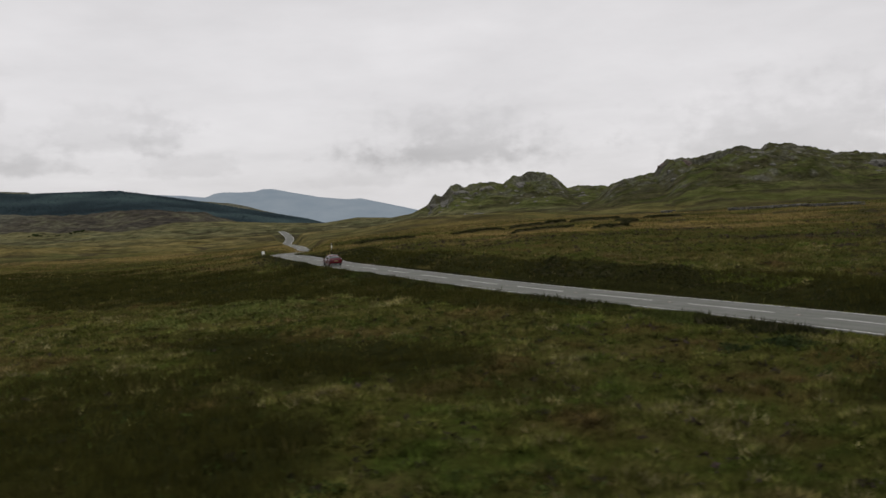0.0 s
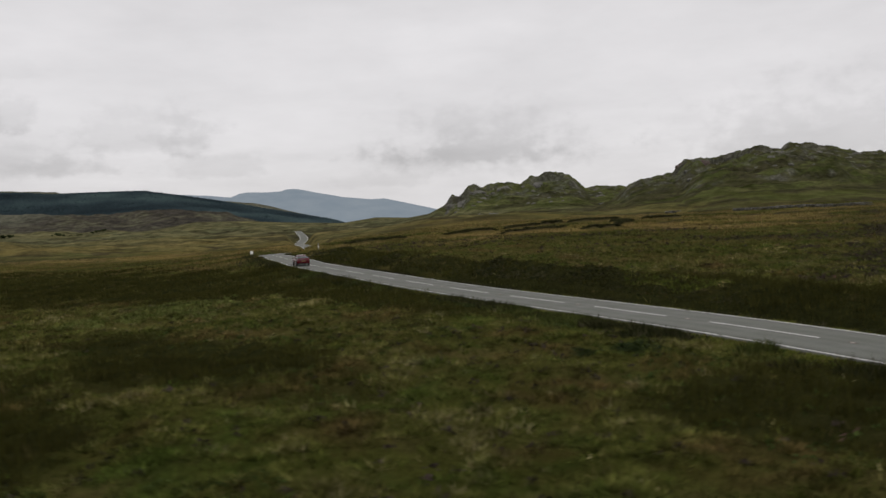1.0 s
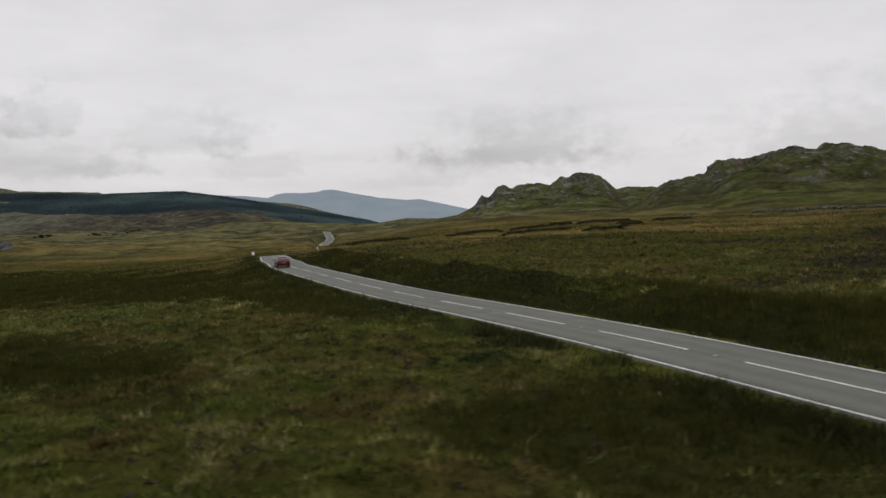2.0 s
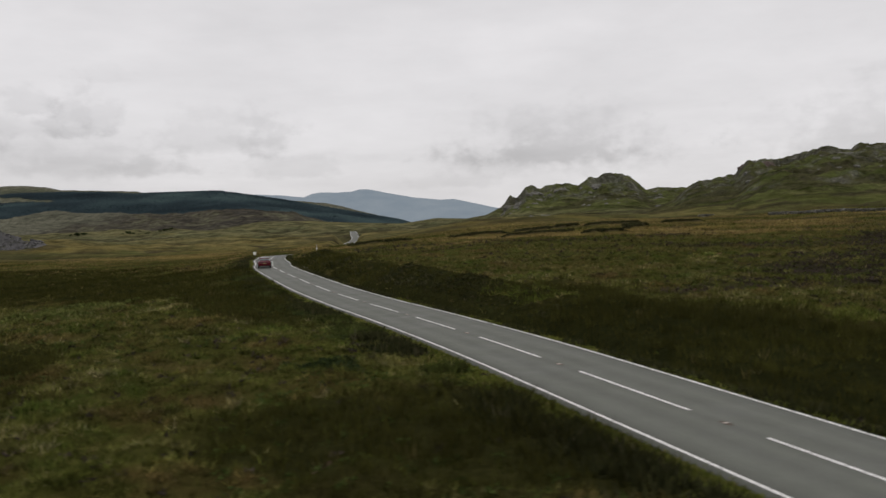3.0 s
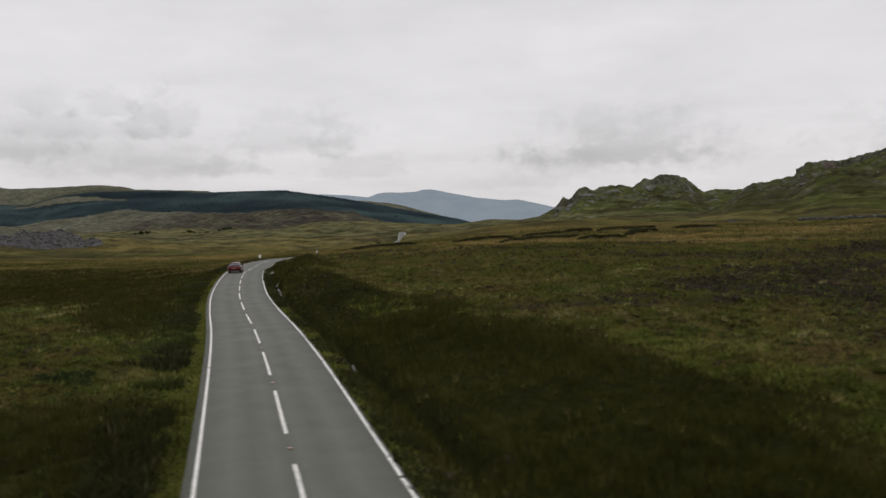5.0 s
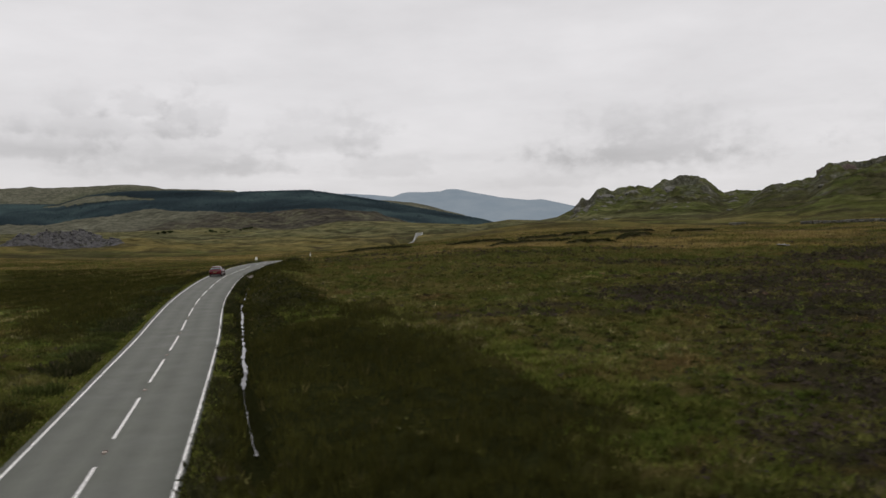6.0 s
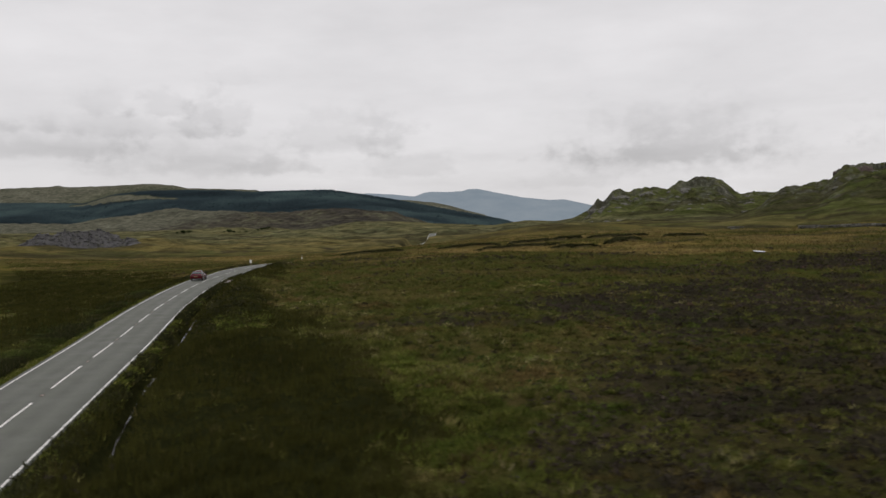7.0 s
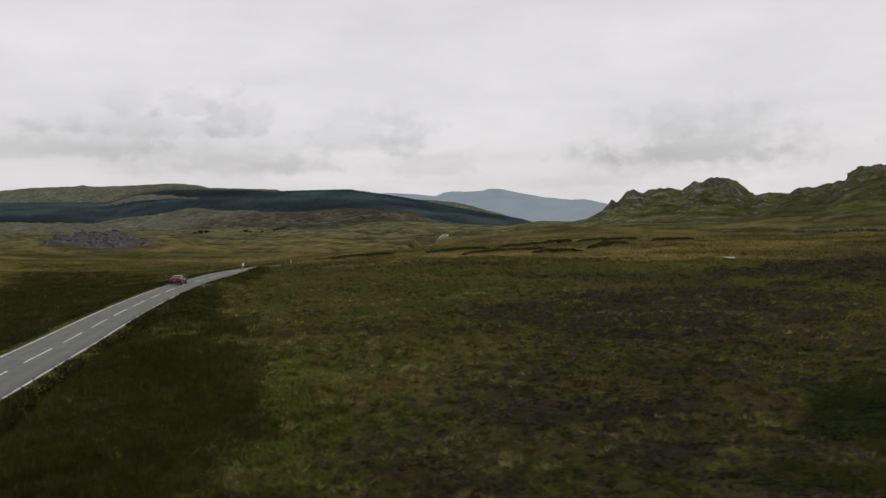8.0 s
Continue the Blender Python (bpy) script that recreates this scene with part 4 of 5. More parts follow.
    ok = bed(x, y, HAGS, 0.30, 3.5, 48) > 0.35
    x, y = x[ok], y[ok]
    sprigs("hag_heather", x, y, 14, 0.20 + 0.22 * rng.random(len(x)) + 0.5 * smooth01(250, 450, y), M_BANK, rng.random(len(x)), rng, "dark old heather on low peat banks", "heather")
    s = rng.uniform(100, 215, 4200)
    p = along(s, -(5.0 + np.abs(rng.normal(0, 1.9, len(s)))))
    k = 0.13 + 0.20 * np.clip(fbm(p[:, 0], p[:, 1], 5, 2, 78), 0, 1)
    sprigs("bank_heather", p[:, 0], p[:, 1], 14, k, M_BANK, rng.random(len(s)), rng, "tall dark heather and scrub on the bank above the ditch", "heather")
    # a pale patch of bog myrtle between the rush beds
    x, y = rng.uniform(-28, -4, 12000), rng.uniform(52, 76, 12000)
    ok = off_road(x, y, 4.5) & (rng.random(len(x)) < bed(x, y, [(-15, 64, 9.5, 4.2, -35, 1.0), (-21, 61, 4, 3, 0, 0.7)], 0.5, 4.0, 87)) & (fbm(x, y, 1.6, 2, 88) > -0.2)
    x, y = x[ok], y[ok]
    sprigs("bog_myrtle", x, y, 14, 0.20 + 0.14 * rng.random(len(x)), M_MYRTLE, 0.55 + 0.3 * rng.normal(0, 1, len(x)), rng, "pale grey-green bog myrtle bushes on the moor", "shrubs")
    # low scrub crowding the near verge
    s = rng.uniform(96, 200, 7500)
    p = along(s, HALF + 0.7 + np.abs(rng.normal(0, 1.8, len(s))))
    ok = fbm(p[:, 0], p[:, 1], 4.0, 3, 85) > 0.22
    p, s = p[ok], s[ok]
    sprigs("verge_scrub", p[:, 0], p[:, 1], 30, 0.10 + 0.17 * np.clip(fbm(p[:, 0], p[:, 1], 3.0, 2, 86) + 0.4, 0, 1), M_SCRUB, rng.random(len(s)), rng, "dark green bog myrtle bushes along the verge", "shrubs", 0.2)
    # tall rank clumps that stand between the moor and the road
    s = rng.uniform(90, 150, 16000)
    p = along(s, HALF + 1.05 + np.abs(rng.normal(0, 0.8, len(s))))
    ridge = fbm(p[:, 0], p[:, 1], 5.0, 3, 102)
    ok = ridge + 0.12 * rng.normal(0, 1, len(s)) - 0.6 * smooth01(102, 90, s) > 0.05
    p, s, ridge = p[ok], s[ok], ridge[ok]
    blades("verge_clumps", p[:, 0], p[:, 1], 9, (0.30 + 0.45 * np.clip(ridge, 0, 0.6)) * rng.uniform(0.6, 1.15, len(s)), 0.045 + 0.0004 * s, 0.32, 0.2, M_CLUMP, 0.45 + 0.25 * rng.normal(0, 1, len(s)), rng, "tall dark green clumps of rush on the verge", "rushes")
    # tall growth hanging over the road's edges
    s = rng.uniform(48, 230, 15000)
    side = np.where(rng.random(len(s)) < 0.42, 1, -1)
    o = HALF + np.where(side > 0, 1.12, 0.26) + np.abs(rng.normal(0, 0.9, len(s)))
    side = np.where((side < 0) & (o > 3.5) & (o < 5.0), 1, side)
    p = along(s, side * o)
    ok = fbm(p[:, 0], p[:, 1], 3.0, 3, 80) + 0.25 * rng.normal(0, 1, len(s)) > -0.05
    s, side, p = s[ok], side[ok], p[ok]
    tall = np.where(side > 0, 0.32 + 0.16 * (fbm(p[:, 0], p[:, 1], 7, 3, 79) > 0.05), 0.32) * rng.uniform(0.6, 1.2, len(s))
    blades("verge_growth", p[:, 0], p[:, 1], 8, tall, 0.05 + 0.0007 * s, 0.55, 0.22, M_BANK, 0.45 + 0.25 * rng.normal(0, 1, len(s)), rng, "rank dark grass overhanging the road verge", "grass")
    s = np.r_[rng.uniform(50, 200, 13000), rng.uniform(72, 106, 5000)]
    o = np.where(rng.random(len(s)) < 0.78, HALF + 0.34 + np.abs(rng.normal(0, 1, len(s))) * (0.36 + 0.25 * smooth01(118, 100, s)), -HALF - 0.20 - np.abs(rng.normal(0, 0.3, len(s))))
    p = along(s, o)
    blades("verge_turf", p[:, 0], p[:, 1], 7, 0.17, 0.05 + 0.0006 * s, 0.8, 0.2, M_VERGE, rng.normal(0.5, 0.25, len(s)), rng, "bright short turf beside the asphalt edge", "grass")


plant_moor()


# ---- the planted forest on the far hillside ----
def plant_forest():
    rng = np.random.default_rng(5)
    x, y = rng.uniform(-2750, -400, 130000), rng.uniform(1400, 2460, 130000)
    band = smooth01(1370, 1500, y + 0.06 * (x + 900)) * smooth01(-400, -450, x)
    clearing = felled(x, y)
    rides = fbm(x, y, 170, 3, 81)
    keep = (rng.random(len(x)) < band) & (clearing < 0.4) & (np.abs(rides) > 0.035) & ((y < 2290) | (x > -1850))
    x, y = x[keep][:58000], y[keep][:58000]
    z = ground_height(x, y)
    stand = 0.6 * fbm(x * 0.45, y, 230, 3, 83) - 0.12 * smooth01(2080, 2200, y) - 0.6 * smooth01(1700, 1560, y) * smooth01(-700, -1000, x) + 0.35 * np.exp(-((x + 1030) / 170) ** 2 - ((y - 1990) / 90) ** 2)
    h = smooth01(2300, 1850, y) * 0.4 + 0.6
    h = h * (4.8 + 1.3 * np.sign(stand) * np.minimum(1, np.abs(stand) * 4)) * rng.uniform(0.6, 1.2, len(x))
    a = np.arange(6) / 6 * 2 * np.pi
    w = (h * 0.95)[:, None] * rng.uniform(0.7, 1.2, (len(x), 6))
    skirt = np.stack([x[:, None] + np.cos(a) * w, y[:, None] + np.sin(a) * w, (z + h * 0.06)[:, None] + 0 * w], -1)
    tip = np.stack([x, y, z + h], 1)[:, None]
    co = np.concatenate([skirt, tip], 1)
    k = np.arange(6)
    tri = np.stack([k, (k + 1) % 6, np.full(6, 6)], 1)
    f = ((np.arange(len(x)) * 7)[:, None, None] + tri[None]).reshape(-1, 3)
    val = np.repeat(np.clip(0.48 + 0.85 * stand + 0.22 * fbm(x, y, 90, 3, 84) + rng.normal(0, 0.04, len(x)), 0, 1), 7)
    ob = raw_mesh("conifer_forest", co.reshape(-1, 3), f, M_CONIFER_HAZE, True, (("plant", val),))
    return tagged(ob, "dark conifer plantation on the far hillside, tinted blue-green with painted haze", "forest", kind="stuff")


plant_forest()


# ---- rocks ----
def rock_mesh(rng, size, detail=3, jag=0.28):
    bm = bmesh.new()
    bmesh.ops.create_icosphere(bm, subdivisions=detail, radius=1.0)
    off = Vector((rng.random() * 50, rng.random() * 50, rng.random() * 50))
    for v in bm.verts:
        p = v.co.copy()
        k = noise.fractal(p * 1.3 + off, 0.6, 2.1, 6) * jag * 1.5
        # beds of rock: step the height a little
        q = p * (1 + k)
        q.z = 0.85 * q.z + 0.15 * round(q.z * 5) / 5
        q.x += 0.12 * noise.noise(p * 3 + off)
        v.co = Vector((q.x * size[0], q.y * size[1], q.z * size[2]))
    return bm


def outcrop(x, y, size, seed, material, label, sink=0.5):
    rng = random.Random(seed)
    bm = rock_mesh(rng, size)
    ob = part("rock_outcrop", bm, material, None)
    gz = float(ground_height(np.array([x]), np.array([y]))[0])
    ob.matrix_world = pose(x, y, gz - size[2] * sink, 0, 0, rng.uniform(-25, 25))
    return tagged(ob, label, "rock", "crags on the hills")


CRAGS = [(-39, 742, 5, 5, 3.4), (-27, 738, 6, 5, 4), (-33, 728, 5, 5, 3.5), (-14, 730, 7, 6, 3.4), (32, 742, 7, 6, 4.5), (38, 728, 6, 5, 3.5), (56, 738, 7, 6, 3), (-10, 690, 6, 5, 3.5),
         (-26, 700, 6, 5, 4), (-9, 548, 7, 5, 5.0), (1, 552, 5, 4, 3.2), (12, 549, 4, 4, 2.0), (10, 705, 6, 5, 2.6)]
for i, (cx, cy, a, b, c) in enumerate(CRAGS):
    outcrop(cx, cy, (a, b, c), 100 + i, M_ROCK, "grey lichened crag breaking out of the turf", 0.72)
RED_CRAGS = [(151, 631, 6, 6, 7.0), (160, 628, 8, 6, 7.6), (170, 629, 8, 6, 7.0), (180, 632, 7, 5, 6.0), (146, 635, 4, 5, 5.0), (128, 628, 6, 5, 4.0), (150, 620, 5, 4, 4.6), (158, 616, 6, 4, 5.0), (167, 616, 6, 4, 4.6), (176, 619, 6, 4, 4.2)]
for i, (cx, cy, a, b, c) in enumerate(RED_CRAGS):
    outcrop(cx, cy, (a, b, c), 140 + i, M_REDROCK, "reddish brown cliff at the end of the ridge", 0.42 if cy > 625 else 0.2)
TOPS = [(204, 600, 9, 4, 2.6), (222, 598, 7, 4, 2.0), (236, 600, 6, 3, 1.6), (262, 690, 12, 7, 4.2), (280, 690, 13, 7, 4), (272, 560, 6, 5, 5), (290, 640, 8, 5, 3)]
for i, (cx, cy, a, b, c) in enumerate(TOPS):
    outcrop(cx, cy, (a, b, c), 160 + i, M_ROCK, "pale grey rock ledge on the hilltop", 0.58)
rng_rocks = random.Random(12)
for i in range(52):
    cx, cy = rng_rocks.uniform(-45, 95), rng_rocks.uniform(600, 750)
    k = rng_rocks.uniform(0.7, 2.1)
    outcrop(cx, cy, (k * 1.5, k, k * 0.8), 200 + i, M_ROCK, "small grey boulder on the grassy knoll", 0.45)
for i in range(22):
    cx, cy = rng_rocks.uniform(110, 300), rng_rocks.uniform(470, 640)
    k = rng_rocks.uniform(0.7, 2.0)
    outcrop(cx, cy, (k * 1.6, k, k * 0.8), 240 + i, M_ROCK, "small grey boulder on the hillside", 0.45)


# ---- the slate tip across the moor ----
def slate_tip():
    rng = np.random.default_rng(9)
    cx, cy = -318.0, 402.0
    gx, gy = np.meshgrid(np.linspace(-1, 1, 90), np.linspace(-1, 1, 60))
    r = np.sqrt(gx ** 2 + gy ** 2)
    wx, wy = cx + gx * 52 + gy * 14, cy + gy * 26 - gx * 10
    g = ground_height(wx, wy)
    prof = np.clip(np.interp(gx, [-1, -0.8, -0.45, -0.1, 0.25, 0.6, 1.0], [0.3, 0.5, 0.92, 1.0, 0.95, 0.5, 0.05]), 0, 1)
    rough = (0.5 - np.abs(fbm(wx, wy, 17, 5, 91, 0.6))) * 5.0 + fbm(wx, wy, 5, 4, 94, 0.65) * 1.3
    z = g - 0.6 + smooth01(1.0, 0.45, r + 0.22 * fbm(wx, wy, 15, 3, 98)) * (prof * 4.8 + rough) - 0.5 * smooth01(0.85, 1.0, r)
    n, m = gx.shape
    i, j = np.meshgrid(np.arange(n - 1), np.arange(m - 1), indexing="ij")
    f = np.stack([i * m + j, i * m + j + 1, (i + 1) * m + j + 1, (i + 1) * m + j], -1).reshape(-1, 4)
    tip = raw_mesh("slate_tip", np.stack([wx.ravel(), wy.ravel(), z.ravel()], 1), f, M_SLATE, False)
    tagged(tip, "grey heap of broken quarry slate on the moor", "spoil heap")
    # broken slabs lying over it
    k = 7500
    u, v = rng.integers(4, n - 4, k), rng.integers(4, m - 4, k)
    ok = r[u, v] < 0.92
    u, v = u[ok], v[ok]
    c = np.stack([wx[u, v], wy[u, v], z[u, v]], 1)
    s = rng.uniform(0.3, 1.0, (len(c), 1, 1)) ** 4 * 1.0 + 0.16
    box = np.array([[-1, -1, -1], [1, -1, -1], [1, 1, -1], [-1, 1, -1], [-1, -1, 1], [1, -1, 1], [1, 1, 1], [-1, 1, 1]], float) * np.array([0.8, 0.5, 0.3])
    a = rng.uniform(0, 6.28, len(c))
    t = rng.normal(0, 0.5, len(c))
    p = box[None] * s * rng.uniform(0.7, 1.3, (len(c), 8, 3))
    p = np.stack([p[..., 0], p[..., 1] * np.cos(t)[:, None] - p[..., 2] * np.sin(t)[:, None], p[..., 1] * np.sin(t)[:, None] + p[..., 2] * np.cos(t)[:, None]], -1)
    p = np.stack([p[..., 0] * np.cos(a)[:, None] - p[..., 1] * np.sin(a)[:, None], p[..., 0] * np.sin(a)[:, None] + p[..., 1] * np.cos(a)[:, None], p[..., 2]], -1)
    co = (p + c[:, None]).reshape(-1, 3)
    q = np.array([[0, 3, 2, 1], [4, 5, 6, 7], [0, 1, 5, 4], [1, 2, 6, 5], [2, 3, 7, 6], [3, 0, 4, 7]])
    f = (np.arange(len(c)) * 8)[:, None, None] + q[None]
    slabs = raw_mesh("slate_slabs", co, f.reshape(-1, 4), M_SLATE)
    tagged(slabs, "loose slate slabs strewn over the heap", "slate", kind="stuff")


slate_tip()


# ---- small trees far out on the moor ----
def small_tree(height, seed):
    rng = np.random.default_rng(seed)
    root = new("moor_tree")
    bm = bmesh.new()
    bmesh.ops.create_cone(bm, cap_ends=True, segments=7, radius1=height * 0.045, radius2=height * 0.012, depth=height * 0.8)
    bmesh.ops.translate(bm, verts=bm.verts, vec=(0, 0, height * 0.38))
    for k in range(4):
        lim = bmesh.ops.create_cone(bm, segments=5, radius1=height * 0.02, radius2=height * 0.006, depth=height * 0.42)["verts"]
        bmesh.ops.translate(bm, verts=lim, vec=(0, 0, height * 0.2))
        bmesh.ops.rotate(bm, verts=lim, matrix=Matrix.Rotation(0.8, 3, "X") @ Matrix.Rotation(0, 3, "Z"))
        bmesh.ops.rotate(bm, verts=lim, matrix=Matrix.Rotation(k * 1.6 + 0.4, 3, "Z"))
        bmesh.ops.translate(bm, verts=lim, vec=(0, 0, height * (0.3 + 0.08 * k)))
    part("trunk", bm, M_BARK, root)
    n = 620
    v = rng.normal(0, 1, (n, 3))
    v /= np.linalg.norm(v, axis=1)[:, None]
    lumps = rng.normal(0, 0.34, (9, 3)) * np.array([1.2, 1.2, 0.8])
    c = lumps[rng.integers(0, 9, n)] + v * rng.uniform(0.12, 0.34, (n, 1))
    c = c * np.array([height * 0.62, height * 0.62, height * 0.5]) + np.array([0, 0, height * 0.58])
    c[:, 2] = height * 0.04 + np.abs(c[:, 2] - height * 0.12) * 0.98
    s = height * 0.075
    co = np.stack([c + rng.normal(0, s, (n, 3)) for _ in range(3)], 1).reshape(-1, 3)
    crown = raw_mesh("crown", co, np.arange(3 * n).reshape(-1, 3), M_BUSH, False, (("plant", np.repeat(rng.random(n), 3)),))
    crown.parent = root
    return root


def set_on(ob, x, y, turn=0.0, size=1.0, sink=0.05):
    z = float(ground_height(np.array([x]), np.array([y]))[0])
    ob.matrix_basis = pose(x, y, z - sink, 0, 0, turn) @ Matrix.Diagonal((size, size, size, 1))
    return ob


base_tree = tagged(small_tree(3.5, 31), "small dark windblown tree standing on the open moor", "tree", "trees on the moor")
SPOTS = [(-445, 683, 0.7), (-441, 686, 0.95), (-437.5, 683, 1.15), (-434, 687, 1.0), (-430, 684, 0.85), (-406, 706, 0.75), (-402, 708, 1.1), (-398.5, 704, 1.2), (-394.5, 706, 0.8),
         (-382, 696, 0.5), (-372, 690, 0.6), (-364, 680, 0.55), (-370, 711, 0.7), (-367, 713, 0.9), (-364, 714, 0.8), (-361, 716, 0.95)]
for i, (tx, ty, k) in enumerate(SPOTS):
    ob = base_tree if i == 0 else copy_thing(base_tree, Matrix())
    set_on(ob, tx, ty, i * 67.0, k, 0.2)


# ---- water ----
def ditch_water():
    s = np.arange(81.5, 152, 0.18)
    w = (0.045 + 0.06 * fbm(s, 0 * s, 1.1, 5, 95, 0.7) + 0.035 * smooth01(9, 3, np.abs(s - 98))) * (1 - 0.4 * smooth01(90, 87, s))
    w = np.where((s > 87.5) & (s < 92), 0.004, np.clip(w, 0.004, 0.12))
    c = ditch_offset(s) + 0.10 * fbm(s, 0 * s + 5, 4, 3, 96)
    a, b = along(s, c + w), along(s, c - w)
    mid = along(s, c)
    z = ground_height(mid[:, 0], mid[:, 1]) + 0.15
    a[:, 2] = b[:, 2] = z
    co = np.stack([a, b], 1).reshape(-1, 3)
    k = np.arange(len(s) - 1)
    f = np.stack([2 * k, 2 * k + 1, 2 * k + 3, 2 * k + 2], 1)
    return tagged(raw_mesh("water", co, f, M_WATER, True), "narrow ditch of still peaty water beside the road", "ditch water", kind="structure")


ditch_water()


def pool(x, y, a, b, turn):
    bm = bmesh.new()
    ring = []
    for k in range(28):
        t = k / 28 * 2 * math.pi
        r = 1 + 0.22 * noise.noise(Vector((math.cos(t) * 1.5, math.sin(t) * 1.5, x)))
        ring.append(bm.verts.new((a * r * math.cos(t), b * r * math.sin(t), 0)))
    bm.faces.new(ring)
    ob = part("water", bm, M_WATER)
    z = float(ground_height(np.array([x]), np.array([y]))[0])
    ob.matrix_world = pose(x, y, z + 0.12, 0, 0, turn)
    return tagged(ob, "small bright pool lying in the heather", "pool", kind="structure")


pool(57.9, 145.4, 0.85, 2.3, 10)


# ---- road signs at the bend ----
def box_bm(sx, sy, sz, bevel=0.01):
    bm = bmesh.new()
    bmesh.ops.create_cube(bm, size=1.0)
    bmesh.ops.scale(bm, vec=(sx, sy, sz), verts=bm.verts)
    if bevel:
        bmesh.ops.bevel(bm, geom=bm.edges[:], offset=bevel, segments=2, affect="EDGES")
    return bm


def moved(bm, x, y, z):
    bmesh.ops.translate(bm, verts=bm.verts, vec=(x, y, z))
    return bm


def pole_bm(r, h, seg=12):
    bm = bmesh.new()
    bmesh.ops.create_cone(bm, cap_ends=True, segments=seg, radius1=r, radius2=r, depth=h)
    return moved(bm, 0, 0, h / 2)


def board_sign(x, y, top, turn):
    root = new("road_sign")
    gz = float(ground_height(np.array([x]), np.array([y]))[0])
    h = max(0.9, top - gz)
    part("panel", moved(box_bm(0.62, 0.03, 0.58), 0, 0, h - 0.29), M_WHITE, root)
    for side in (-0.19, 0.19):
        part("post", moved(pole_bm(0.035, h + 0.25), side, 0.04, -0.3), M_GREYPOST, root)
    for up in (0.14, 0.44):
        part("rail", moved(box_bm(0.56, 0.03, 0.05, 0.004), 0, 0.032, h - up), M_GREYPOST, root)
    root.matrix_basis = pose(x, y, gz, 0, 0, turn)
    return tagged(root, "square white road sign on two grey posts at the bend", "road sign")


def marker_post(x, y, top, turn):
    root = new("marker_post")
    gz = float(ground_height(np.array([x]), np.array([y]))[0])
    h = max(0.9, top - gz)
    part("post", moved(box_bm(0.09, 0.07, h + 0.2, 0.02), 0, 0, (h - 0.2) / 2), M_GREYPOST, root)
    part("plate", moved(box_bm(0.22, 0.02, 0.34, 0.008), 0, -0.05, h - 0.62), M_WHITE, root)
    part("cap", moved(box_bm(0.18, 0.11, 0.08, 0.02), 0, 0, h + 0.03), M_BLACK, root, "black cap")
    root.matrix_basis = pose(x, y, gz, 0, 0, turn)
    return tagged(root, "slim grey verge marker post with a white plate and dark cap", "marker post")


board_sign(*SIGN_L, -15)
marker_post(*SIGN_R, -10)


# ---- the red car ----
def car_paint():
    g = Mat("red_car_paint", 0.12, 0.45)
    n = g.noise(3, 4, 0.6, local=True)
    g.colour(g.ramp(n, [(0.3, (0.060, 0.002, 0.005)), (0.7, (0.072, 0.003, 0.006))]))
    return g.m


def loft(sections, close_ends=True):
    """A skin over rings of equal length."""
    bm = bmesh.new()
    rings = [[bm.verts.new(p) for p in ring] for ring in sections]
    n = len(rings[0])
    for a, b in zip(rings, rings[1:]):
        for k in range(n):
            bm.faces.new((a[k], a[(k + 1) % n], b[(k + 1) % n], b[k]))
    if close_ends:
        bm.faces.new(rings[0][::-1])
        bm.faces.new(rings[-1])
    bmesh.ops.recalc_face_normals(bm, faces=bm.faces)
    return bm


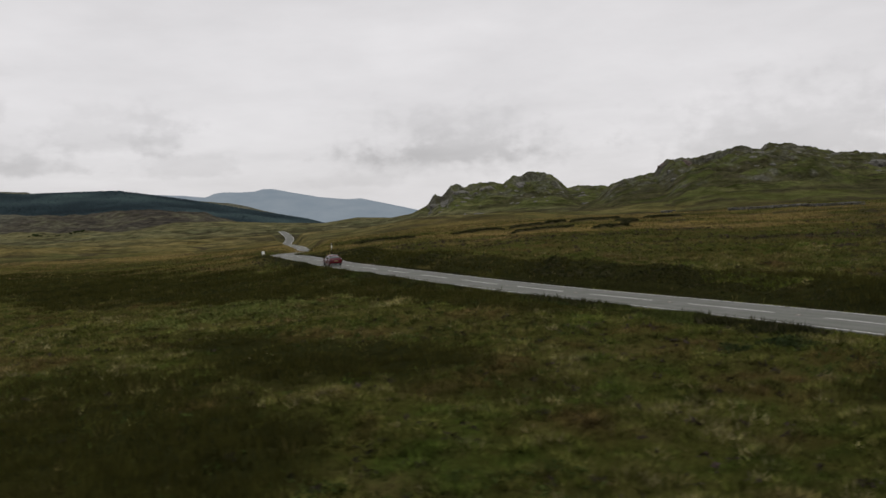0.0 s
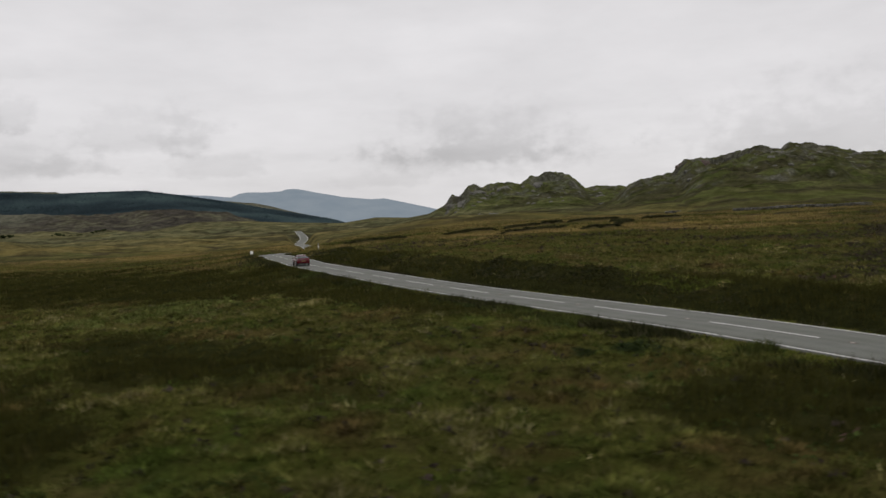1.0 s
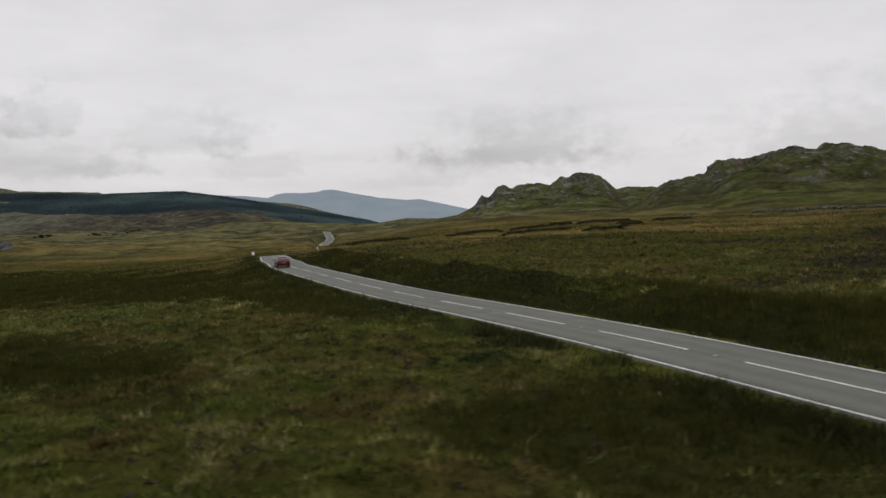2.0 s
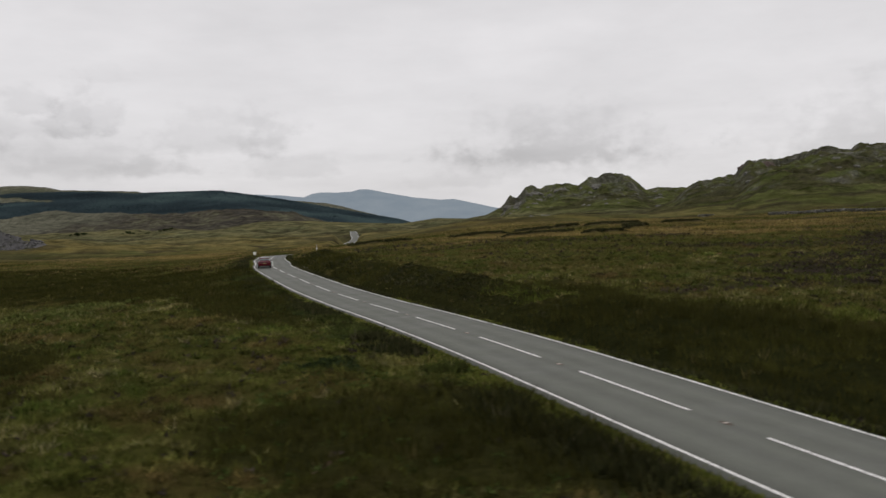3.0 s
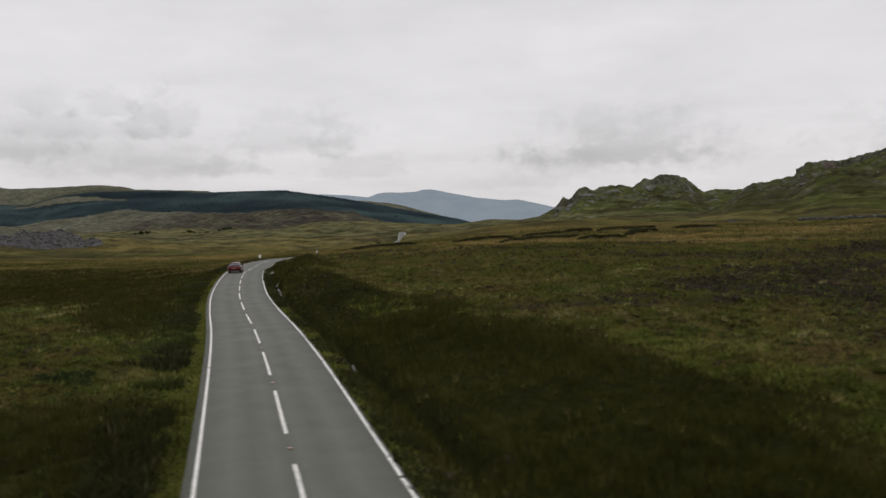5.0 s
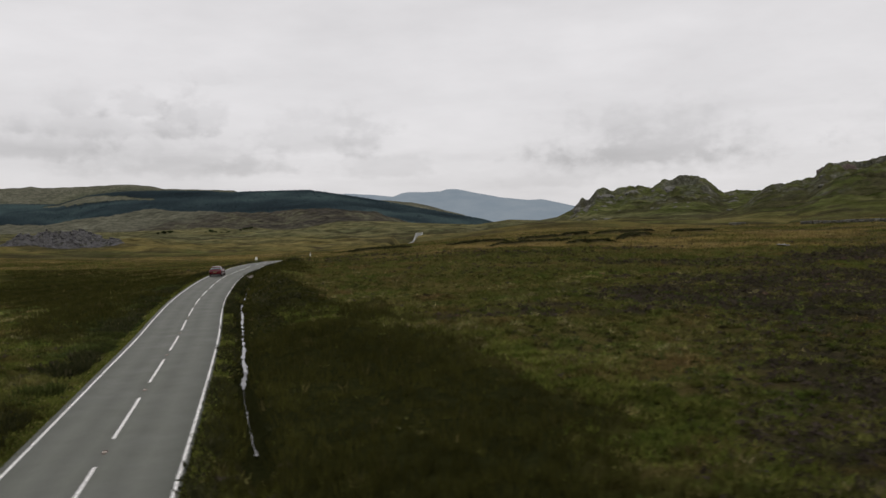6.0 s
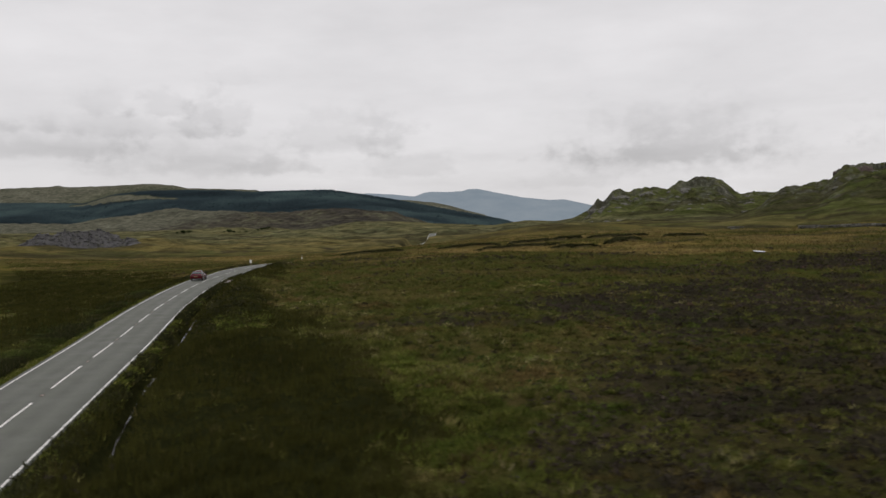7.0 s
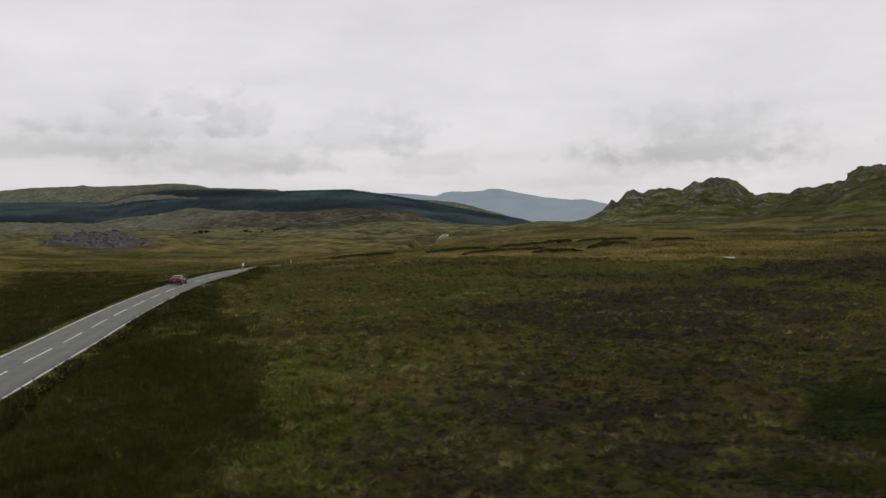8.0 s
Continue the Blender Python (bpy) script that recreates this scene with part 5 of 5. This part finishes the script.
def build_car():
    m_paint = car_paint()
    m_glass = Mat("car_glass", 0.04, 0.8).colour((0.012, 0.014, 0.016)).m
    m_tyre, m_rim = plain("tyre", (0.018, 0.018, 0.018), 0.85), plain("alloy", (0.32, 0.32, 0.33), 0.35, 0.5, 0.9)
    m_lamp, m_plate = plain("tail_lamp", (0.16, 0.006, 0.006), 0.15, 0.6), plain("yellow_plate", (0.14, 0.10, 0.03), 0.5)
    m_clear = plain("head_lamp", (0.6, 0.6, 0.62), 0.1, 0.8)
    car = new("car")
    # body: x forward, half-width, underside and shoulder height
    X = [-2.30, -2.24, -2.05, -1.72, -1.70, -1.36, -1.02, -1.00, -0.4, 0.3, 0.98, 1.00, 1.34, 1.68, 1.70, 2.0, 2.18, 2.26]
    W = [0.70, 0.82, 0.88, 0.905, 0.905, 0.915, 0.91, 0.91, 0.90, 0.90, 0.905, 0.905, 0.91, 0.90, 0.90, 0.84, 0.74, 0.60]
    B = [0.42, 0.30, 0.26, 0.24, 0.42, 0.60, 0.42, 0.20, 0.19, 0.19, 0.20, 0.42, 0.60, 0.42, 0.20, 0.21, 0.26, 0.36]
    T = [0.90, 1.00, 1.02, 1.01, 1.01, 0.99, 0.97, 0.97, 0.94, 0.92, 0.90, 0.90, 0.87, 0.82, 0.82, 0.75, 0.68, 0.60]
    rings = []
    for x, w, b, t in zip(X, W, B, T):
        half = [(0.0, b), (w * 0.80, b), (w * 0.97, b + 0.06), (w, b + (t - b) * 0.45), (w * 0.97, b + (t - b) * 0.80), (w * 0.86, t - 0.015), (w * 0.5, t + 0.02), (0.0, t + 0.035)]
        rings.append([(x, y, z) for y, z in half] + [(x, -y, z) for y, z in half[-2:0:-1]])
    body = part("body", loft(rings), m_paint, car, "glossy dark red painted body", True)
    # greenhouse, and the roof skin over it
    CX = [-1.86, -1.5, -1.05, -0.55, 0.0, 0.45, 0.95]
    CB = [0.78, 0.80, 0.80, 0.79, 0.78, 0.77, 0.74]
    CT = [0.62, 0.60, 0.585, 0.58, 0.575, 0.56, 0.62]
    CZ = [1.03, 1.17, 1.32, 1.385, 1.39, 1.30, 0.93]
    rings = []
    for x, cb, ct, z in zip(CX, CB, CT, CZ):
        half = [(0.0, 0.86), (cb, 0.90 if z > 1 else 0.87), ((cb + ct) / 2 + 0.02, (0.92 + z) / 2), (ct, z - 0.03), (ct * 0.6, z), (0.0, z + 0.015)]
        rings.append([(x, y, q) for y, q in half] + [(x, -y, q) for y, q in half[-2:0:-1]])
    part("windows", loft(rings), m_glass, car, "dark tinted glass", True)
    rings = []
    for x, ct, z in ((-1.12, 0.59, 1.315), (-0.8, 0.59, 1.375), (-0.3, 0.59, 1.405), (0.15, 0.58, 1.40), (0.38, 0.57, 1.345)):
        half = [(0.0, z - 0.03), (ct + 0.005, z - 0.05), (ct + 0.012, z - 0.02), (ct * 0.6, z + 0.016), (0.0, z + 0.03)]
        rings.append([(x, y, q) for y, q in half] + [(x, -y, q) for y, q in half[-2:0:-1]])
    part("roof", loft(rings), m_paint, car, "red roof panel", True)
    for side in (1, -1):
        for xa, za, xb, zb in ((-1.12, 1.30, -1.90, 1.0), (0.38, 1.33, 0.98, 0.92), (-0.35, 1.37, -0.42, 0.92)):
            bm = bmesh.new()
            ya, yb = 0.60, 0.795
            w = 0.05
            ring = [(xa - w, ya, za), (xa + w, ya, za), (xb + w, yb, zb), (xb - w, yb, zb)]
            lo = [bm.verts.new((x, side * y, z)) for x, y, z in ring]
            hi = [bm.verts.new((x, side * (y + 0.03), z + 0.01)) for x, y, z in ring]
            for k in range(4):
                bm.faces.new((lo[k], lo[(k + 1) % 4], hi[(k + 1) % 4], hi[k]))
            bm.faces.new(lo)
            bm.faces.new(hi)
            bmesh.ops.recalc_face_normals(bm, faces=bm.faces)
            part("pillar", bm, m_paint, car)
        part("tail_light", moved(box_bm(0.05, 0.36, 0.13, 0.02), -2.25, side * 0.58, 0.86), m_lamp, car, "red tail light")
        part("head_light", moved(box_bm(0.10, 0.30, 0.11, 0.03), 2.08, side * 0.56, 0.64), m_clear, car, "clear headlight")
        mirror = part("mirror", moved(box_bm(0.12, 0.20, 0.13, 0.035), 0.62, side * 0.97, 0.98), m_paint, car)
        part("mirror_glass", moved(box_bm(0.012, 0.15, 0.09, 0.003), 0.557, side * 0.98, 0.98), m_glass, mirror, "mirror glass")
        for wx in (-1.36, 1.34):
            bm = bmesh.new()
            bmesh.ops.create_cone(bm, cap_ends=True, segments=28, radius1=0.325, radius2=0.325, depth=0.22)
            bmesh.ops.bevel(bm, geom=bm.edges[:], offset=0.03, segments=2, affect="EDGES")
            bmesh.ops.rotate(bm, verts=bm.verts, matrix=Matrix.Rotation(math.pi / 2, 3, "X"))
            wheel = part("wheel", moved(bm, wx, side * 0.79, 0.325), m_tyre, car, "black tyre")
            bm = bmesh.new()
            bmesh.ops.create_cone(bm, cap_ends=True, segments=24, radius1=0.215, radius2=0.20, depth=0.03)
            for k in range(5):
                sp = bmesh.ops.create_cube(bm, size=1.0)["verts"]
                bmesh.ops.scale(bm, vec=(0.20, 0.05, 0.03), verts=sp)
                bmesh.ops.translate(bm, verts=sp, vec=(0.10, 0, 0.018))
                bmesh.ops.rotate(bm, verts=sp, matrix=Matrix.Rotation(k * 2 * math.pi / 5, 3, "Z"))
            bmesh.ops.rotate(bm, verts=bm.verts, matrix=Matrix.Rotation(-side * math.pi / 2, 3, "X"))
            part("rim", moved(bm, wx, side * 0.908, 0.325), m_rim, wheel, "silver alloy rim")
    part("number_plate", moved(box_bm(0.02, 0.52, 0.11, 0.004), -2.292, 0, 0.66), m_plate, car, "plain yellow rear plate")
    part("rear_bumper", moved(box_bm(0.10, 1.40, 0.16, 0.03), -2.23, 0, 0.36), M_BLACK, car, "black lower bumper")
    part("spoiler_lip", moved(box_bm(0.14, 1.30, 0.025, 0.01), -2.17, 0, 1.035), m_paint, car)
    s = CAR_S
    p = along(np.array([s]), np.array([1.22]), 0.03)[0]
    ahead = along(np.array([s + 2.0]), np.array([1.22]), 0.03)[0] - p
    turn = math.degrees(math.atan2(ahead[1], ahead[0]))
    slope = math.degrees(math.atan2(ahead[2], math.hypot(ahead[0], ahead[1])))
    car.matrix_basis = pose(*p, 0, -slope, turn) @ Matrix.Diagonal((0.95, 0.94, 0.95, 1))
    return tagged(car, "dark red two-door coupe driving away along the road", "car")


build_car()


# ---- the wall along the foot of the hill ----
def stone_wall(x0, y0, x1, y1, step=1.1):
    rng = np.random.default_rng(17)
    n = int(math.hypot(x1 - x0, y1 - y0) / step)
    t = np.repeat(np.linspace(0, 1, n), 3)
    x = x0 + (x1 - x0) * t + rng.normal(0, 0.12, len(t))
    y = y0 + (y1 - y0) * t + 1.5 * np.sin(t * 7) + rng.normal(0, 0.12, len(t))
    up = np.tile([0.15, 0.42, 0.66], n)
    z = ground_height(x, y) + up
    keep = fbm(x, y, 14, 2, 97) > -0.45
    c = np.stack([x, y, z], 1)[keep]
    box = np.array([[-1, -1, -1], [1, -1, -1], [1, 1, -1], [-1, 1, -1], [-1, -1, 1], [1, -1, 1], [1, 1, 1], [-1, 1, 1]], float) * np.array([0.6, 0.28, 0.17])
    co = (box[None] * rng.uniform(0.75, 1.25, (len(c), 8, 3)) + c[:, None]).reshape(-1, 3)
    q = np.array([[0, 3, 2, 1], [4, 5, 6, 7], [0, 1, 5, 4], [1, 2, 6, 5], [2, 3, 7, 6], [3, 0, 4, 7]])
    f = ((np.arange(len(c)) * 8)[:, None, None] + q[None]).reshape(-1, 4)
    ob = raw_mesh("stone_wall", co, f, M_ROCK)
    return tagged(ob, "tumbled grey drystone wall along the foot of the hill", "stone wall", kind="stuff")


stone_wall(58, 258, 112, 229)
